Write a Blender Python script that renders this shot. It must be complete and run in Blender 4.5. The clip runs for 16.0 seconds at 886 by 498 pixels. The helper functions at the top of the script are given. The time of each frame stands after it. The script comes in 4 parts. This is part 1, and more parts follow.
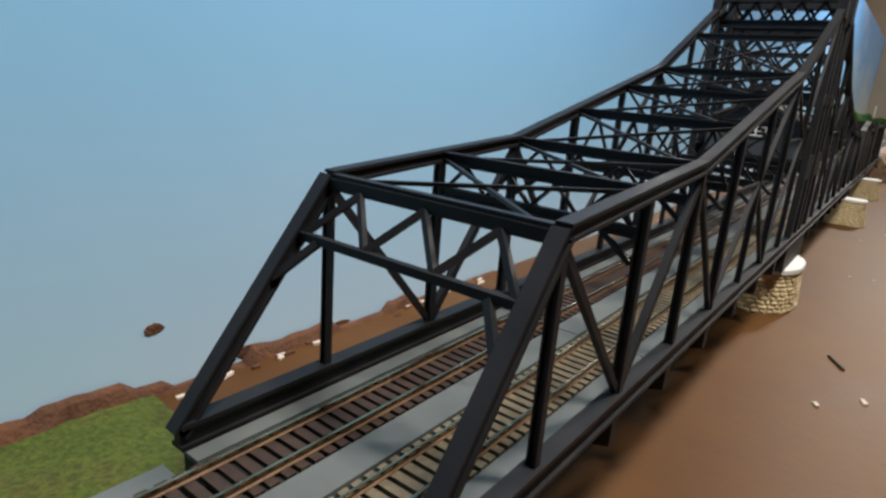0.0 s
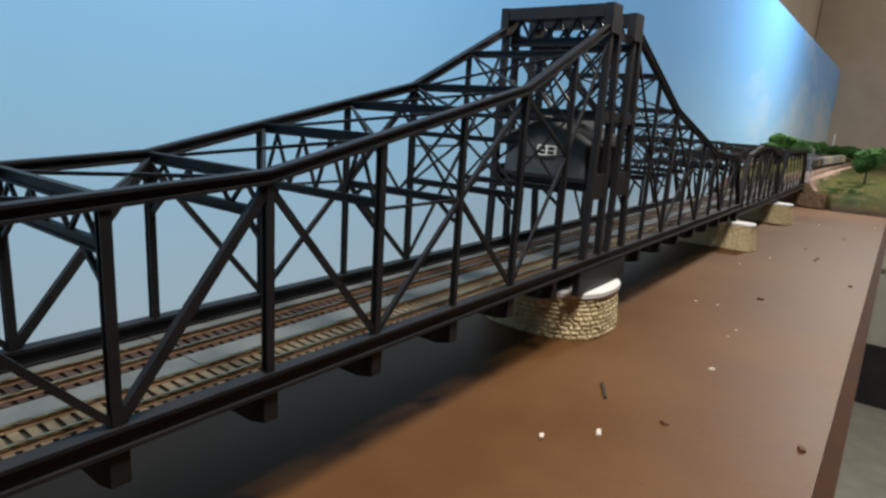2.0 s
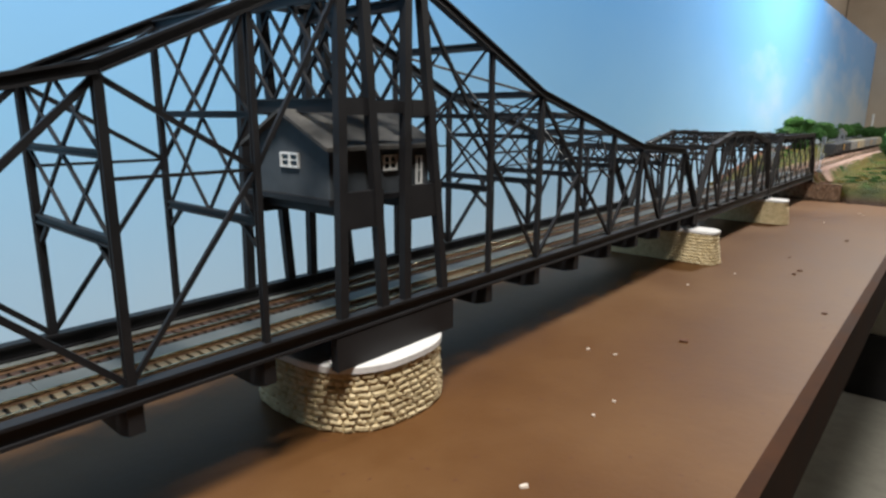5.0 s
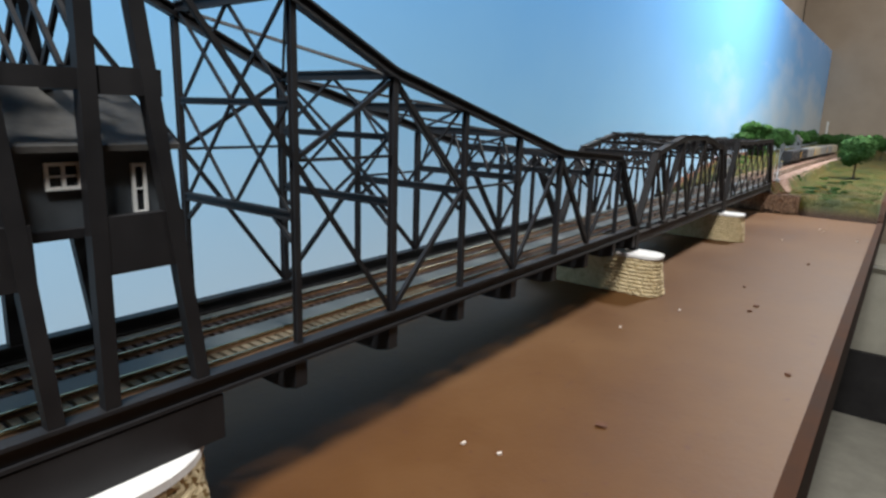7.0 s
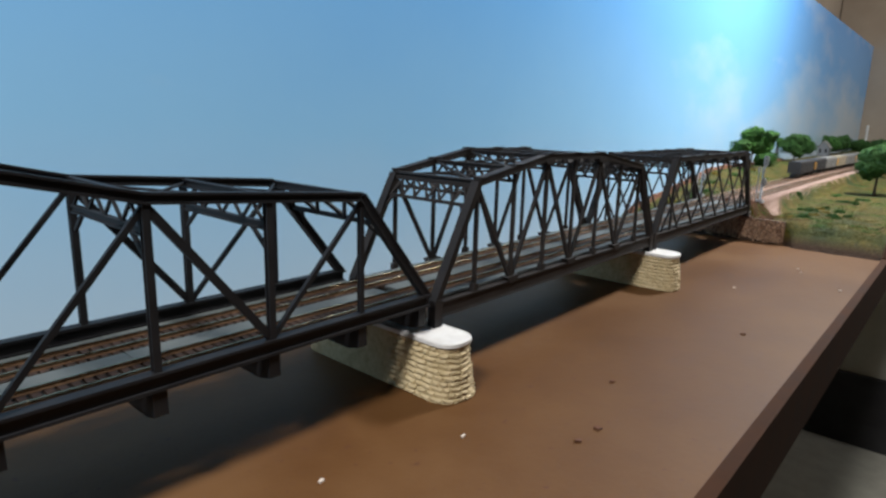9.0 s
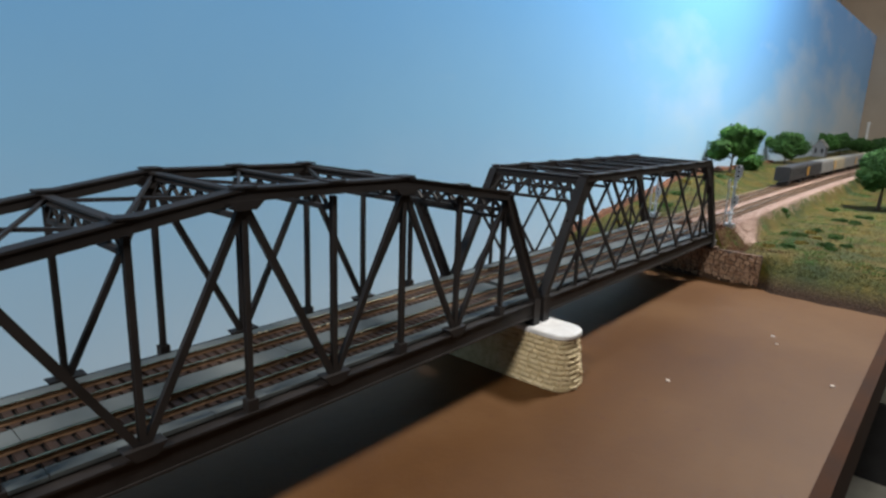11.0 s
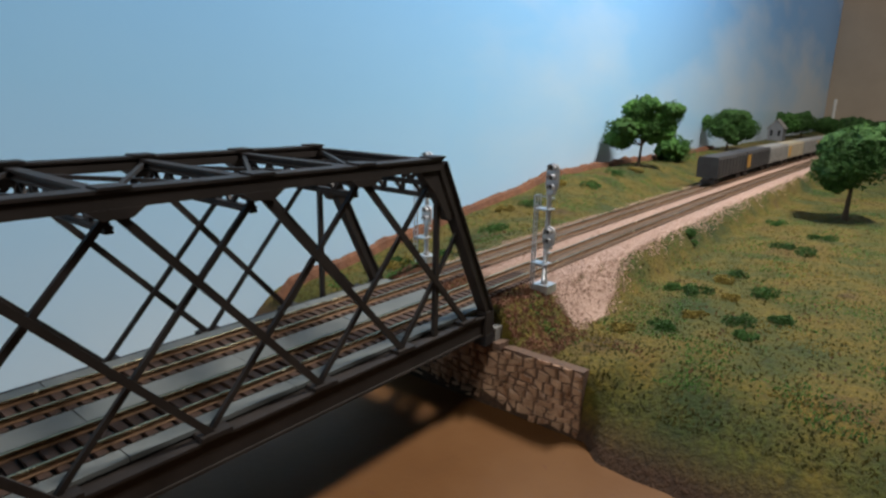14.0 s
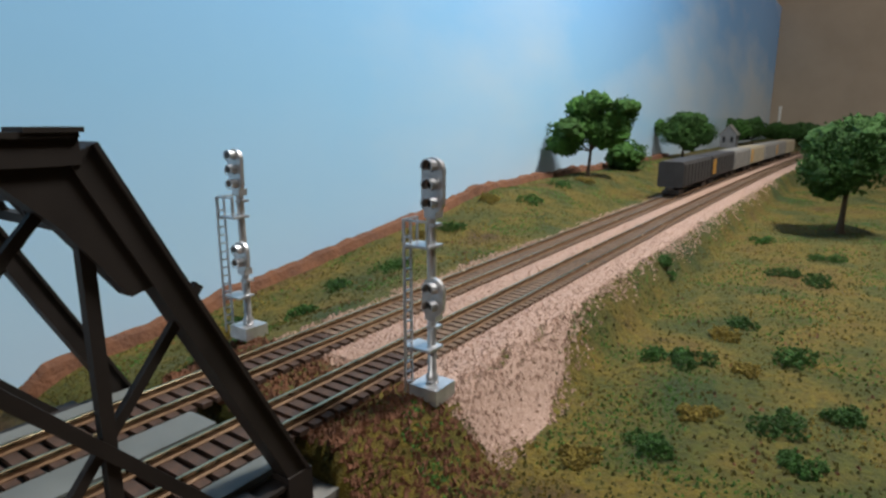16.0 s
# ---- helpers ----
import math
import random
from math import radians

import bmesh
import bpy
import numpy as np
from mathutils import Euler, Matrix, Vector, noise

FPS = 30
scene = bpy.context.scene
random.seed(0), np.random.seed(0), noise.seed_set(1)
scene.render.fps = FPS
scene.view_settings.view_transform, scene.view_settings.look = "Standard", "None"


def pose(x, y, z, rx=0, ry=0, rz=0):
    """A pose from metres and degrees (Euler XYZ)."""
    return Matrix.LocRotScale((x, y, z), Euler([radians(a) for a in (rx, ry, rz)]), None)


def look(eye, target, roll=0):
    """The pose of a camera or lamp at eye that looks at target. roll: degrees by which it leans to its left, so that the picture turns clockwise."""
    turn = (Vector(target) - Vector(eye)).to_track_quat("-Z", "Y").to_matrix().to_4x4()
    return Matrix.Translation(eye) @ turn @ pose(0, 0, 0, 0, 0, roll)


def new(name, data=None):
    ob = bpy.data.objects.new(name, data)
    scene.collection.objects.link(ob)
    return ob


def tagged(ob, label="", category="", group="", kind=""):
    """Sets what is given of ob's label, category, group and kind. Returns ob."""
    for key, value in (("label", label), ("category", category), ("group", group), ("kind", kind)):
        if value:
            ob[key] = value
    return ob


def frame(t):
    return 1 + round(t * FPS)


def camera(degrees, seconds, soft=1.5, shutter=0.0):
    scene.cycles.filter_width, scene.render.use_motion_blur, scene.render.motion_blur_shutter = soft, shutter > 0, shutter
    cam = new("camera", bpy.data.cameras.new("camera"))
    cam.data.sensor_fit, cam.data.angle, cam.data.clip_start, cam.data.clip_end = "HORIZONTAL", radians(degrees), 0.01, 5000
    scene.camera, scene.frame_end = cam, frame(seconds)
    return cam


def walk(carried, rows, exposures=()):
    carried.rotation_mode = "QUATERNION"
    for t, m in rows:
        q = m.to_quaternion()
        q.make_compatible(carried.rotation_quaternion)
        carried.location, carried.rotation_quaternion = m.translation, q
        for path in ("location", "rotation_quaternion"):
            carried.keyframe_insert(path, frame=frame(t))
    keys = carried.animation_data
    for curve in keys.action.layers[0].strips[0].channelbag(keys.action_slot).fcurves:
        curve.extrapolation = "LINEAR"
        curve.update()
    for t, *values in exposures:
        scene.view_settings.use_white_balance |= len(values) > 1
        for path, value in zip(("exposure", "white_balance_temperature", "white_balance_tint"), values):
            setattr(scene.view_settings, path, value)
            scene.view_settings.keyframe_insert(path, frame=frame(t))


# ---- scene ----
SOFT = 2.6
# seconds, stops, kelvin, tint
EXPOSURES = ((0.0, 0.0, 6600, 10), (1.5, 0.02, 6450, 10), (3.0, 0.08, 6500, 10), (5.5, 0.28, 6300, 10), (7.5, 0.3, 6100, 10), (9.0, 0.15, 6100, 10), (11.5, -0.08, 6250, 10), (13.0, -0.24, 6500, 10), (14.5, -0.34, 6650, 13), (16.0, -0.4, 6550, 11))
cam = camera(72.7, 16.0, soft=SOFT)
# seconds, eye x y z, yaw, pitch, roll
PATH = [
    (0.0, 0.05259, -0.06547, 0.08725, -53.123, -15.883, 4.477),
    (0.5, 0.07300, -0.07524, 0.08543, -54.391, -16.024, 4.793),
    (1.0, 0.09465, -0.10206, 0.09155, -53.570, -16.059, 5.306),
    (1.5, 0.11591, -0.13068, 0.08504, -53.107, -14.304, 3.568),
    (2.0, 0.14586, -0.16184, 0.08716, -53.467, -12.593, 3.639),
    (2.5, 0.17926, -0.18259, 0.09535, -53.609, -11.787, 2.970),
    (3.0, 0.21883, -0.19181, 0.10015, -52.404, -11.629, 2.095),
    (5.5, 0.36529, -0.21034, 0.08612, -48.828, -12.311, 0.333),
    (6.0, 0.40099, -0.21803, 0.08781, -47.984, -12.129, 0.502),
    (6.5, 0.43598, -0.20532, 0.08786, -48.982, -12.827, 1.478),
    (7.0, 0.46305, -0.17701, 0.08551, -52.947, -12.528, 1.814),
    (7.5, 0.52316, -0.17927, 0.08812, -51.161, -13.031, 1.784),
    (8.0, 0.58850, -0.19262, 0.09284, -49.104, -13.034, 2.017),
    (8.5, 0.64697, -0.21312, 0.09625, -47.914, -13.399, 1.853),
    (9.0, 0.70890, -0.21931, 0.09489, -49.000, -12.321, 1.605),
    (11.5, 0.99809, -0.17970, 0.10190, -49.241, -13.145, 2.107),
    (12.0, 1.04528, -0.18416, 0.10252, -48.707, -13.092, 2.171),
    (12.5, 1.10443, -0.17981, 0.09686, -48.450, -14.053, 3.079),
    (13.0, 1.15875, -0.16499, 0.08916, -52.268, -14.455, 1.297),
    (13.5, 1.25953, -0.15653, 0.08511, -51.901, -14.676, 0.937),
    (14.0, 1.33669, -0.14888, 0.08550, -51.219, -14.011, 1.260),
    (14.5, 1.38418, -0.13571, 0.08266, -52.214, -15.013, 1.834),
    (15.0, 1.41100, -0.12152, 0.07792, -53.244, -14.415, 0.943),
    (15.5, 1.44236, -0.10726, 0.06773, -55.334, -13.942, 1.875),
    (16.0, 1.46665, -0.09720, 0.06636, -55.589, -12.035, -0.006),
]
walk(cam, [(t, pose(x, y, z, 90 + pitch, 0, yaw) @ pose(0, 0, 0, 0, 0, roll)) for t, x, y, z, yaw, pitch, roll in PATH], EXPOSURES)
# ---- end of walk ----
# ---- world, light ----
MM = 0.001
world = bpy.data.worlds.new("room_air")
scene.world = world
world.use_nodes = True
world.node_tree.nodes["Background"].inputs["Color"].default_value = (0.92, 0.93, 1.0, 1)
world.node_tree.nodes["Background"].inputs["Strength"].default_value = 0.21


def lamp(name, x, y, z, tx, ty, tz, sx, sy, watts, colour):
    data = bpy.data.lights.new(name, "AREA")
    data.shape, data.size, data.size_y, data.energy, data.color = "RECTANGLE", sx, sy, watts, colour
    ob = new(name, data)
    ob.matrix_world = look((x, y, z), (tx, ty, tz))
    return ob


# a small lamp hung over the aisle edge, and an added fill in line with it
LAMP = (1.0, 0.96, 0.89)
lamp("hanging_lamp_far", 2.0, -0.22, 0.82, 1.85, 0.06, 0.1, 0.24, 0.07, 19.0, LAMP)
# added fill: brightens the near end, where the far lamp falls off
lamp("fill_lamp_near", 0.25, -0.22, 0.82, 0.5, 0.05, 0.1, 0.24, 0.07, 11.5, LAMP)
# added fill out of view, aimed to brighten the end wall and far sky
lamp("end_wall_fill", 3.15, -0.7, 0.95, 3.75, 0.0, 0.2, 0.2, 0.09, 4.5, LAMP)


# ---- materials ----
def material(name):
    m = bpy.data.materials.new(name)
    m.use_nodes = True
    return m, m.node_tree.nodes, m.node_tree.links, m.node_tree.nodes["Principled BSDF"]


def noise_node(nodes, links, scale, detail=4.0, rough=0.6, where="Object"):
    co = nodes.new("ShaderNodeTexCoord")
    n = nodes.new("ShaderNodeTexNoise")
    n.inputs["Scale"].default_value, n.inputs["Detail"].default_value, n.inputs["Roughness"].default_value = scale, detail, rough
    links.new(co.outputs[where], n.inputs["Vector"])
    return n


def ramp_node(nodes, links, source, stops):
    r = nodes.new("ShaderNodeValToRGB")
    while len(r.color_ramp.elements) < len(stops):
        r.color_ramp.elements.new(0.5)
    for e, (pos, col) in zip(r.color_ramp.elements, stops):
        e.position, e.color = pos, (*col, 1)
    links.new(source, r.inputs["Fac"])
    return r


def bump_node(nodes, links, source, bsdf, strength, distance):
    b = nodes.new("ShaderNodeBump")
    b.inputs["Strength"].default_value, b.inputs["Distance"].default_value = strength, distance
    links.new(source, b.inputs["Height"])
    links.new(b.outputs["Normal"], bsdf.inputs["Normal"])


def plain(name, dark, light, scale=300.0, rough=0.6, bump=0.2, distance=0.0002, metal=0.0, fine=None, spread=0.0, where="Object", spec=0.5):
    """A surface whose colour wanders between two values, with fine relief; spread varies it from piece to piece."""
    m, nodes, links, bsdf = material(name)
    n = noise_node(nodes, links, scale, where=where)
    r = ramp_node(nodes, links, n.outputs["Fac"], [(0.3, dark), (0.72, light)])
    out = r.outputs["Color"]
    if spread:
        info = nodes.new("ShaderNodeObjectInfo")
        geo = nodes.new("ShaderNodeNewGeometry")
        add = nodes.new("ShaderNodeMath")
        links.new(info.outputs["Random"], add.inputs[0])
        links.new(geo.outputs["Random Per Island"], add.inputs[1])
        mp = nodes.new("ShaderNodeMapRange")
        mp.inputs["From Max"].default_value = 2.0
        mp.inputs["To Min"].default_value, mp.inputs["To Max"].default_value = 1 - spread, 1 + spread
        links.new(add.outputs[0], mp.inputs["Value"])
        hsv = nodes.new("ShaderNodeHueSaturation")
        links.new(out, hsv.inputs["Color"])
        links.new(mp.outputs["Result"], hsv.inputs["Value"])
        out = hsv.outputs["Color"]
    links.new(out, bsdf.inputs["Base Color"])
    n2 = noise_node(nodes, links, fine or scale * 6, 3.0, where=where)
    bump_node(nodes, links, n2.outputs["Fac"], bsdf, bump, distance)
    mr = nodes.new("ShaderNodeMapRange")
    mr.inputs["To Min"].default_value, mr.inputs["To Max"].default_value = max(0.02, rough - 0.12), min(1.0, rough + 0.12)
    links.new(n.outputs["Fac"], mr.inputs["Value"])
    links.new(mr.outputs["Result"], bsdf.inputs["Roughness"])
    bsdf.inputs["Metallic"].default_value = metal
    bsdf.inputs["Specular IOR Level"].default_value = spec
    return m


STEEL = plain("black_painted_plastic", (0.0085, 0.0085, 0.010), (0.0165, 0.016, 0.0175), 60, 0.55, 0.12, 0.0002, spread=0.15, spec=0.3)
STEEL_BROWN = plain("weathered_black_plastic", (0.013, 0.0105, 0.0095), (0.026, 0.021, 0.019), 60, 0.6, 0.12, 0.0002, spread=0.15, spec=0.28)
DECK_GREY = plain("grey_deck_sheet", (0.075, 0.087, 0.086), (0.15, 0.162, 0.157), 25, 0.6, 0.2, 0.0002)
DECK_DARK = plain("dark_deck", (0.012, 0.011, 0.01), (0.03, 0.026, 0.022), 120, 0.8)
TIE_BROWN = plain("brown_sleeper", (0.028, 0.015, 0.010), (0.065, 0.034, 0.022), 400, 0.7, 0.4, 0.0003, spread=0.25)
TIE_WORN = plain("weathered_sleeper", (0.085, 0.055, 0.036), (0.17, 0.115, 0.08), 400, 0.8, 0.4, 0.0003, spread=0.2)
TIE_TAN = plain("tan_sleeper", (0.12, 0.095, 0.055), (0.24, 0.19, 0.12), 400, 0.7, 0.4, 0.0003, spread=0.25)
RAIL = plain("rail_metal", (0.34, 0.25, 0.14), (0.58, 0.47, 0.3), 150, 0.24, 0.05, 0.00005, metal=1.0)
RAIL_SIDE = plain("rail_rust", (0.10, 0.055, 0.03), (0.2, 0.12, 0.065), 300, 0.5, metal=0.3)
STONE = plain("cast_stone", (0.44, 0.34, 0.18), (0.68, 0.56, 0.35), 160, 0.75, 0.9, 0.0009, fine=500, spread=0.14)
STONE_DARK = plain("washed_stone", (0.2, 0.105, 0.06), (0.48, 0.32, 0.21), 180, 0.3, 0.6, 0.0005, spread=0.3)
MORTAR = plain("stone_joint", (0.40, 0.31, 0.165), (0.6, 0.49, 0.29), 300, 0.85)
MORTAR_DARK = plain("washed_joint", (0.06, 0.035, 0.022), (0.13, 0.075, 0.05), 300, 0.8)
CAP_WHITE = plain("plaster_white", (0.62, 0.6, 0.58), (0.8, 0.79, 0.77), 120, 0.6, 0.3, 0.0003)
CABIN_GREY = plain("cabin_grey", (0.038, 0.045, 0.053), (0.065, 0.075, 0.085), 90, 0.7)
ROOF = plain("roof_grey", (0.028, 0.027, 0.026), (0.085, 0.08, 0.072), 130, 0.75)
WHITE = plain("white_paint", (0.62, 0.62, 0.6), (0.8, 0.8, 0.78), 200, 0.5)
GLASS_DARK = plain("dark_pane", (0.01, 0.011, 0.013), (0.02, 0.022, 0.025), 50, 0.12)
SILVER = plain("silver_paint", (0.42, 0.43, 0.45), (0.7, 0.71, 0.73), 200, 0.32, 0.1, 0.0001, metal=0.75)
LENS_DARK = plain("dark_lens", (0.01, 0.01, 0.011), (0.03, 0.025, 0.025), 200, 0.15)
GRAVEL = plain("pink_ballast", (0.27, 0.17, 0.13), (0.5, 0.36, 0.3), 900, 0.9, 0.8, 0.0006, fine=1600, spread=0.22)
FASCIA = plain("brown_fascia", (0.03, 0.012, 0.005), (0.058, 0.023, 0.010), 30, 0.8, spec=0.12)
BEIGE = plain("beige_wall", (0.36, 0.29, 0.22), (0.44, 0.36, 0.28), 6, 0.8, 0.1, 0.001)
CREAM = plain("cream_board", (0.42, 0.4, 0.33), (0.52, 0.5, 0.42), 12, 0.6)
DARK_CLOTH = plain("dark_gap", (0.016, 0.015, 0.016), (0.035, 0.033, 0.034), 15, 0.9)
# unseen ceiling, base colour lowered so less light bounces back
CEIL = plain("grey_ceiling", (0.26, 0.255, 0.245), (0.33, 0.32, 0.31), 4, 0.9)
CARPET = plain("cream_floor", (0.24, 0.228, 0.19), (0.33, 0.315, 0.265), 12, 0.6)
# unseen walls, darker than the beige ones to deepen shade on the layout
WALL_LOW_BOUNCE = plain("low_bounce_wall", (0.13, 0.11, 0.09), (0.18, 0.155, 0.125), 6, 0.85)
BARK = plain("tree_stem", (0.035, 0.025, 0.017), (0.08, 0.06, 0.04), 300, 0.9)
LEAF = plain("tree_foam", (0.018, 0.075, 0.006), (0.06, 0.18, 0.02), 500, 0.9, 0.8, 0.001, spread=0.45)
LEAF_DARK = plain("tree_foam_dark", (0.010, 0.045, 0.005), (0.036, 0.11, 0.012), 500, 0.9, 0.8, 0.001, spread=0.45)
BUSH = plain("bush_foam", (0.012, 0.055, 0.005), (0.04, 0.125, 0.012), 700, 0.9, 0.8, 0.0008, spread=0.4)
BUSH_YELLOW = plain("yellow_foam", (0.11, 0.085, 0.01), (0.25, 0.185, 0.025), 700, 0.9, 0.8, 0.0008, spread=0.3)
TUFT = plain("turf_crumbs", (0.024, 0.032, 0.002), (0.088, 0.072, 0.006), 22, 0.95, 0.8, 0.0008, spread=0.25)
EARTH = plain("brown_earth_edge", (0.07, 0.026, 0.012), (0.17, 0.07, 0.032), 80, 0.85, 0.7, 0.002)
CAR_DARK = plain("coal_wagon_dark", (0.018, 0.018, 0.02), (0.04, 0.04, 0.043), 90, 0.6)
CAR_GREY = plain("wagon_grey", (0.14, 0.14, 0.135), (0.24, 0.235, 0.22), 90, 0.6)
CAR_TAN = plain("wagon_tan", (0.24, 0.21, 0.15), (0.36, 0.31, 0.22), 90, 0.6)
CAR_YELLOW = plain("wagon_yellow", (0.4, 0.2, 0.02), (0.55, 0.3, 0.04), 90, 0.5)
CHIP = plain("foam_chip", (0.55, 0.45, 0.38), (0.78, 0.7, 0.62), 300, 0.8)
HOUSE = plain("pale_card_house", (0.1, 0.11, 0.125), (0.16, 0.17, 0.185), 60, 0.7)


def water_material():
    m, nodes, links, bsdf = material("painted_brown_river")
    big = noise_node(nodes, links, 7.0, 9.0, 0.66)
    r = ramp_node(nodes, links, big.outputs["Fac"], [(0.25, (0.07, 0.028, 0.0085)), (0.5, (0.105, 0.046, 0.014)), (0.8, (0.15, 0.075, 0.028))])
    spots = noise_node(nodes, links, 160.0, 2.0)
    sr = ramp_node(nodes, links, spots.outputs["Fac"], [(0.66, (0, 0, 0)), (0.74, (1, 1, 1))])
    mix = nodes.new("ShaderNodeMix")
    mix.data_type = "RGBA"
    links.new(sr.outputs["Color"], mix.inputs[0])
    links.new(r.outputs["Color"], mix.inputs[6])
    mix.inputs[7].default_value = (0.09, 0.035, 0.018, 1)
    links.new(mix.outputs[2], bsdf.inputs["Base Color"])
    mr = nodes.new("ShaderNodeMapRange")
    mr.inputs["To Min"].default_value, mr.inputs["To Max"].default_value = 0.42, 0.66
    bsdf.inputs["Specular IOR Level"].default_value = 0.22
    links.new(big.outputs["Fac"], mr.inputs["Value"])
    links.new(mr.outputs["Result"], bsdf.inputs["Roughness"])
    fine = noise_node(nodes, links, 90.0, 6.0, 0.65)
    bump_node(nodes, links, fine.outputs["Fac"], bsdf, 0.25, 0.0012)
    return m


def sky_material():
    """Sky painted on board: deep blue above, pale below, soft white clouds and a dark smudge towards the far end."""
    m, nodes, links, bsdf = material("painted_sky")
    geo = nodes.new("ShaderNodeTexCoord")
    sep = nodes.new("ShaderNodeSeparateXYZ")
    links.new(geo.outputs["Object"], sep.inputs[0])
    up = nodes.new("ShaderNodeMapRange")
    up.inputs["From Min"].default_value, up.inputs["From Max"].default_value = -0.06, 0.42
    links.new(sep.outputs["Z"], up.inputs["Value"])
    wav = noise_node(nodes, links, 3.0, 5.0)
    wadd = nodes.new("ShaderNodeMath")
    wadd.operation = "MULTIPLY_ADD"
    wadd.inputs[1].default_value, wadd.inputs[2].default_value = 0.22, -0.11
    links.new(wav.outputs["Fac"], wadd.inputs[0])
    s = nodes.new("ShaderNodeMath")
    links.new(up.outputs["Result"], s.inputs[0])
    links.new(wadd.outputs[0], s.inputs[1])
    base = ramp_node(nodes, links, s.outputs[0], [(0.0, (0.50, 0.69, 0.86)), (0.3, (0.295, 0.58, 0.87)), (0.62, (0.175, 0.455, 0.86)), (1.0, (0.115, 0.375, 0.82))])
    stretch = nodes.new("ShaderNodeMapping")
    stretch.inputs["Scale"].default_value = (1.0, 1.0, 2.6)
    links.new(geo.outputs["Object"], stretch.inputs["Vector"])
    cl = nodes.new("ShaderNodeTexNoise")
    cl.inputs["Scale"].default_value, cl.inputs["Detail"].default_value = 2.6, 6.0
    links.new(stretch.outputs["Vector"], cl.inputs["Vector"])
    along = nodes.new("ShaderNodeMapRange")
    along.inputs["From Min"].default_value, along.inputs["From Max"].default_value = 1.2, 2.6
    along.inputs["To Min"].default_value, along.inputs["To Max"].default_value = -0.3, 0.2
    links.new(sep.outputs["X"], along.inputs["Value"])
    low = nodes.new("ShaderNodeMapRange")
    low.inputs["From Min"].default_value, low.inputs["From Max"].default_value = 0.08, 0.3
    low.inputs["To Min"].default_value, low.inputs["To Max"].default_value = 0.04, -0.3
    links.new(sep.outputs["Z"], low.inputs["Value"])
    both = nodes.new("ShaderNodeMath")
    links.new(low.outputs["Result"], both.inputs[0])
    links.new(along.outputs["Result"], both.inputs[1])
    csum = nodes.new("ShaderNodeMath")
    links.new(cl.outputs["Fac"], csum.inputs[0])
    links.new(both.outputs[0], csum.inputs[1])
    cr = ramp_node(nodes, links, csum.outputs[0], [(0.4, (0, 0, 0)), (0.78, (0.8, 0.8, 0.8))])
    mix = nodes.new("ShaderNodeMix")
    mix.data_type = "RGBA"
    links.new(cr.outputs["Color"], mix.inputs[0])
    links.new(base.outputs["Color"], mix.inputs[6])
    mix.inputs[7].default_value = (0.6, 0.68, 0.74, 1)
    links.new(mix.outputs[2], bsdf.inputs["Base Color"])
    bsdf.inputs["Roughness"].default_value = 0.22
    bsdf.inputs["Specular IOR Level"].default_value = 0.3
    brush = noise_node(nodes, links, 60.0, 4.0)
    bump_node(nodes, links, brush.outputs["Fac"], bsdf, 0.12, 0.0006)
    return m


def turf_material(name, cols, earthy):
    m, nodes, links, bsdf = material(name)
    a = noise_node(nodes, links, 20.0, 7.0, 0.62)
    r = ramp_node(nodes, links, a.outputs["Fac"], list(zip((0.34, 0.46, 0.56, 0.69), cols)))
    g = noise_node(nodes, links, 420.0, 3.0, 0.7)
    gr = ramp_node(nodes, links, g.outputs["Fac"], [(0.3, (0.5, 0.5, 0.5)), (0.7, (1.35, 1.35, 1.35))])
    co = nodes.new("ShaderNodeTexCoord")
    sep = nodes.new("ShaderNodeSeparateXYZ")
    links.new(co.outputs["Object"], sep.inputs[0])
    wet = nodes.new("ShaderNodeMapRange")
    wet.inputs["From Min"].default_value, wet.inputs["From Max"].default_value = -0.034, -0.046
    links.new(sep.outputs["Z"], wet.inputs["Value"])
    mud = nodes.new("ShaderNodeMix")
    mud.data_type = "RGBA"
    links.new(wet.outputs["Result"], mud.inputs[0])
    links.new(r.outputs["Color"], mud.inputs[6])
    mud.inputs[7].default_value = (0.045, 0.022, 0.010, 1)
    mix = nodes.new("ShaderNodeMix")
    mix.data_type, mix.blend_type = "RGBA", "MULTIPLY"
    mix.inputs[0].default_value = 1.0
    links.new(mud.outputs[2] if earthy else r.outputs["Color"], mix.inputs[6])
    links.new(gr.outputs["Color"], mix.inputs[7])
    links.new(mix.outputs[2], bsdf.inputs["Base Color"])
    bsdf.inputs["Roughness"].default_value = 0.95
    bump_node(nodes, links, g.outputs["Fac"], bsdf, 0.9, 0.0015)
    return m


WATER, SKY = water_material(), sky_material()
TURF = turf_material("bank_turf", ((0.016, 0.032, 0.0014), (0.050, 0.052, 0.003), (0.098, 0.072, 0.005), (0.045, 0.022, 0.004)), True)
TURF_GREEN = turf_material("green_turf", ((0.06, 0.045, 0.012), (0.06, 0.085, 0.010), (0.08, 0.11, 0.014), (0.1, 0.085, 0.02)), False)


# ---- builders; all lengths in millimetres ----
def mesh_of(name, bm):
    me = bpy.data.meshes.new(name)
    bm.to_mesh(me)
    bm.free()
    return me


def part(name, bm, mat, parent, label="", smooth=False):
    me = mesh_of(name, bm)
    me.materials.append(mat)
    if smooth:
        for p in me.polygons:
            p.use_smooth = True
    ob = new(name, me)
    ob.parent = parent
    if label:
        ob["label"] = label
    return ob


def thing(name, label, category, group="", kind=""):
    return tagged(new(name), label, category, group, kind)


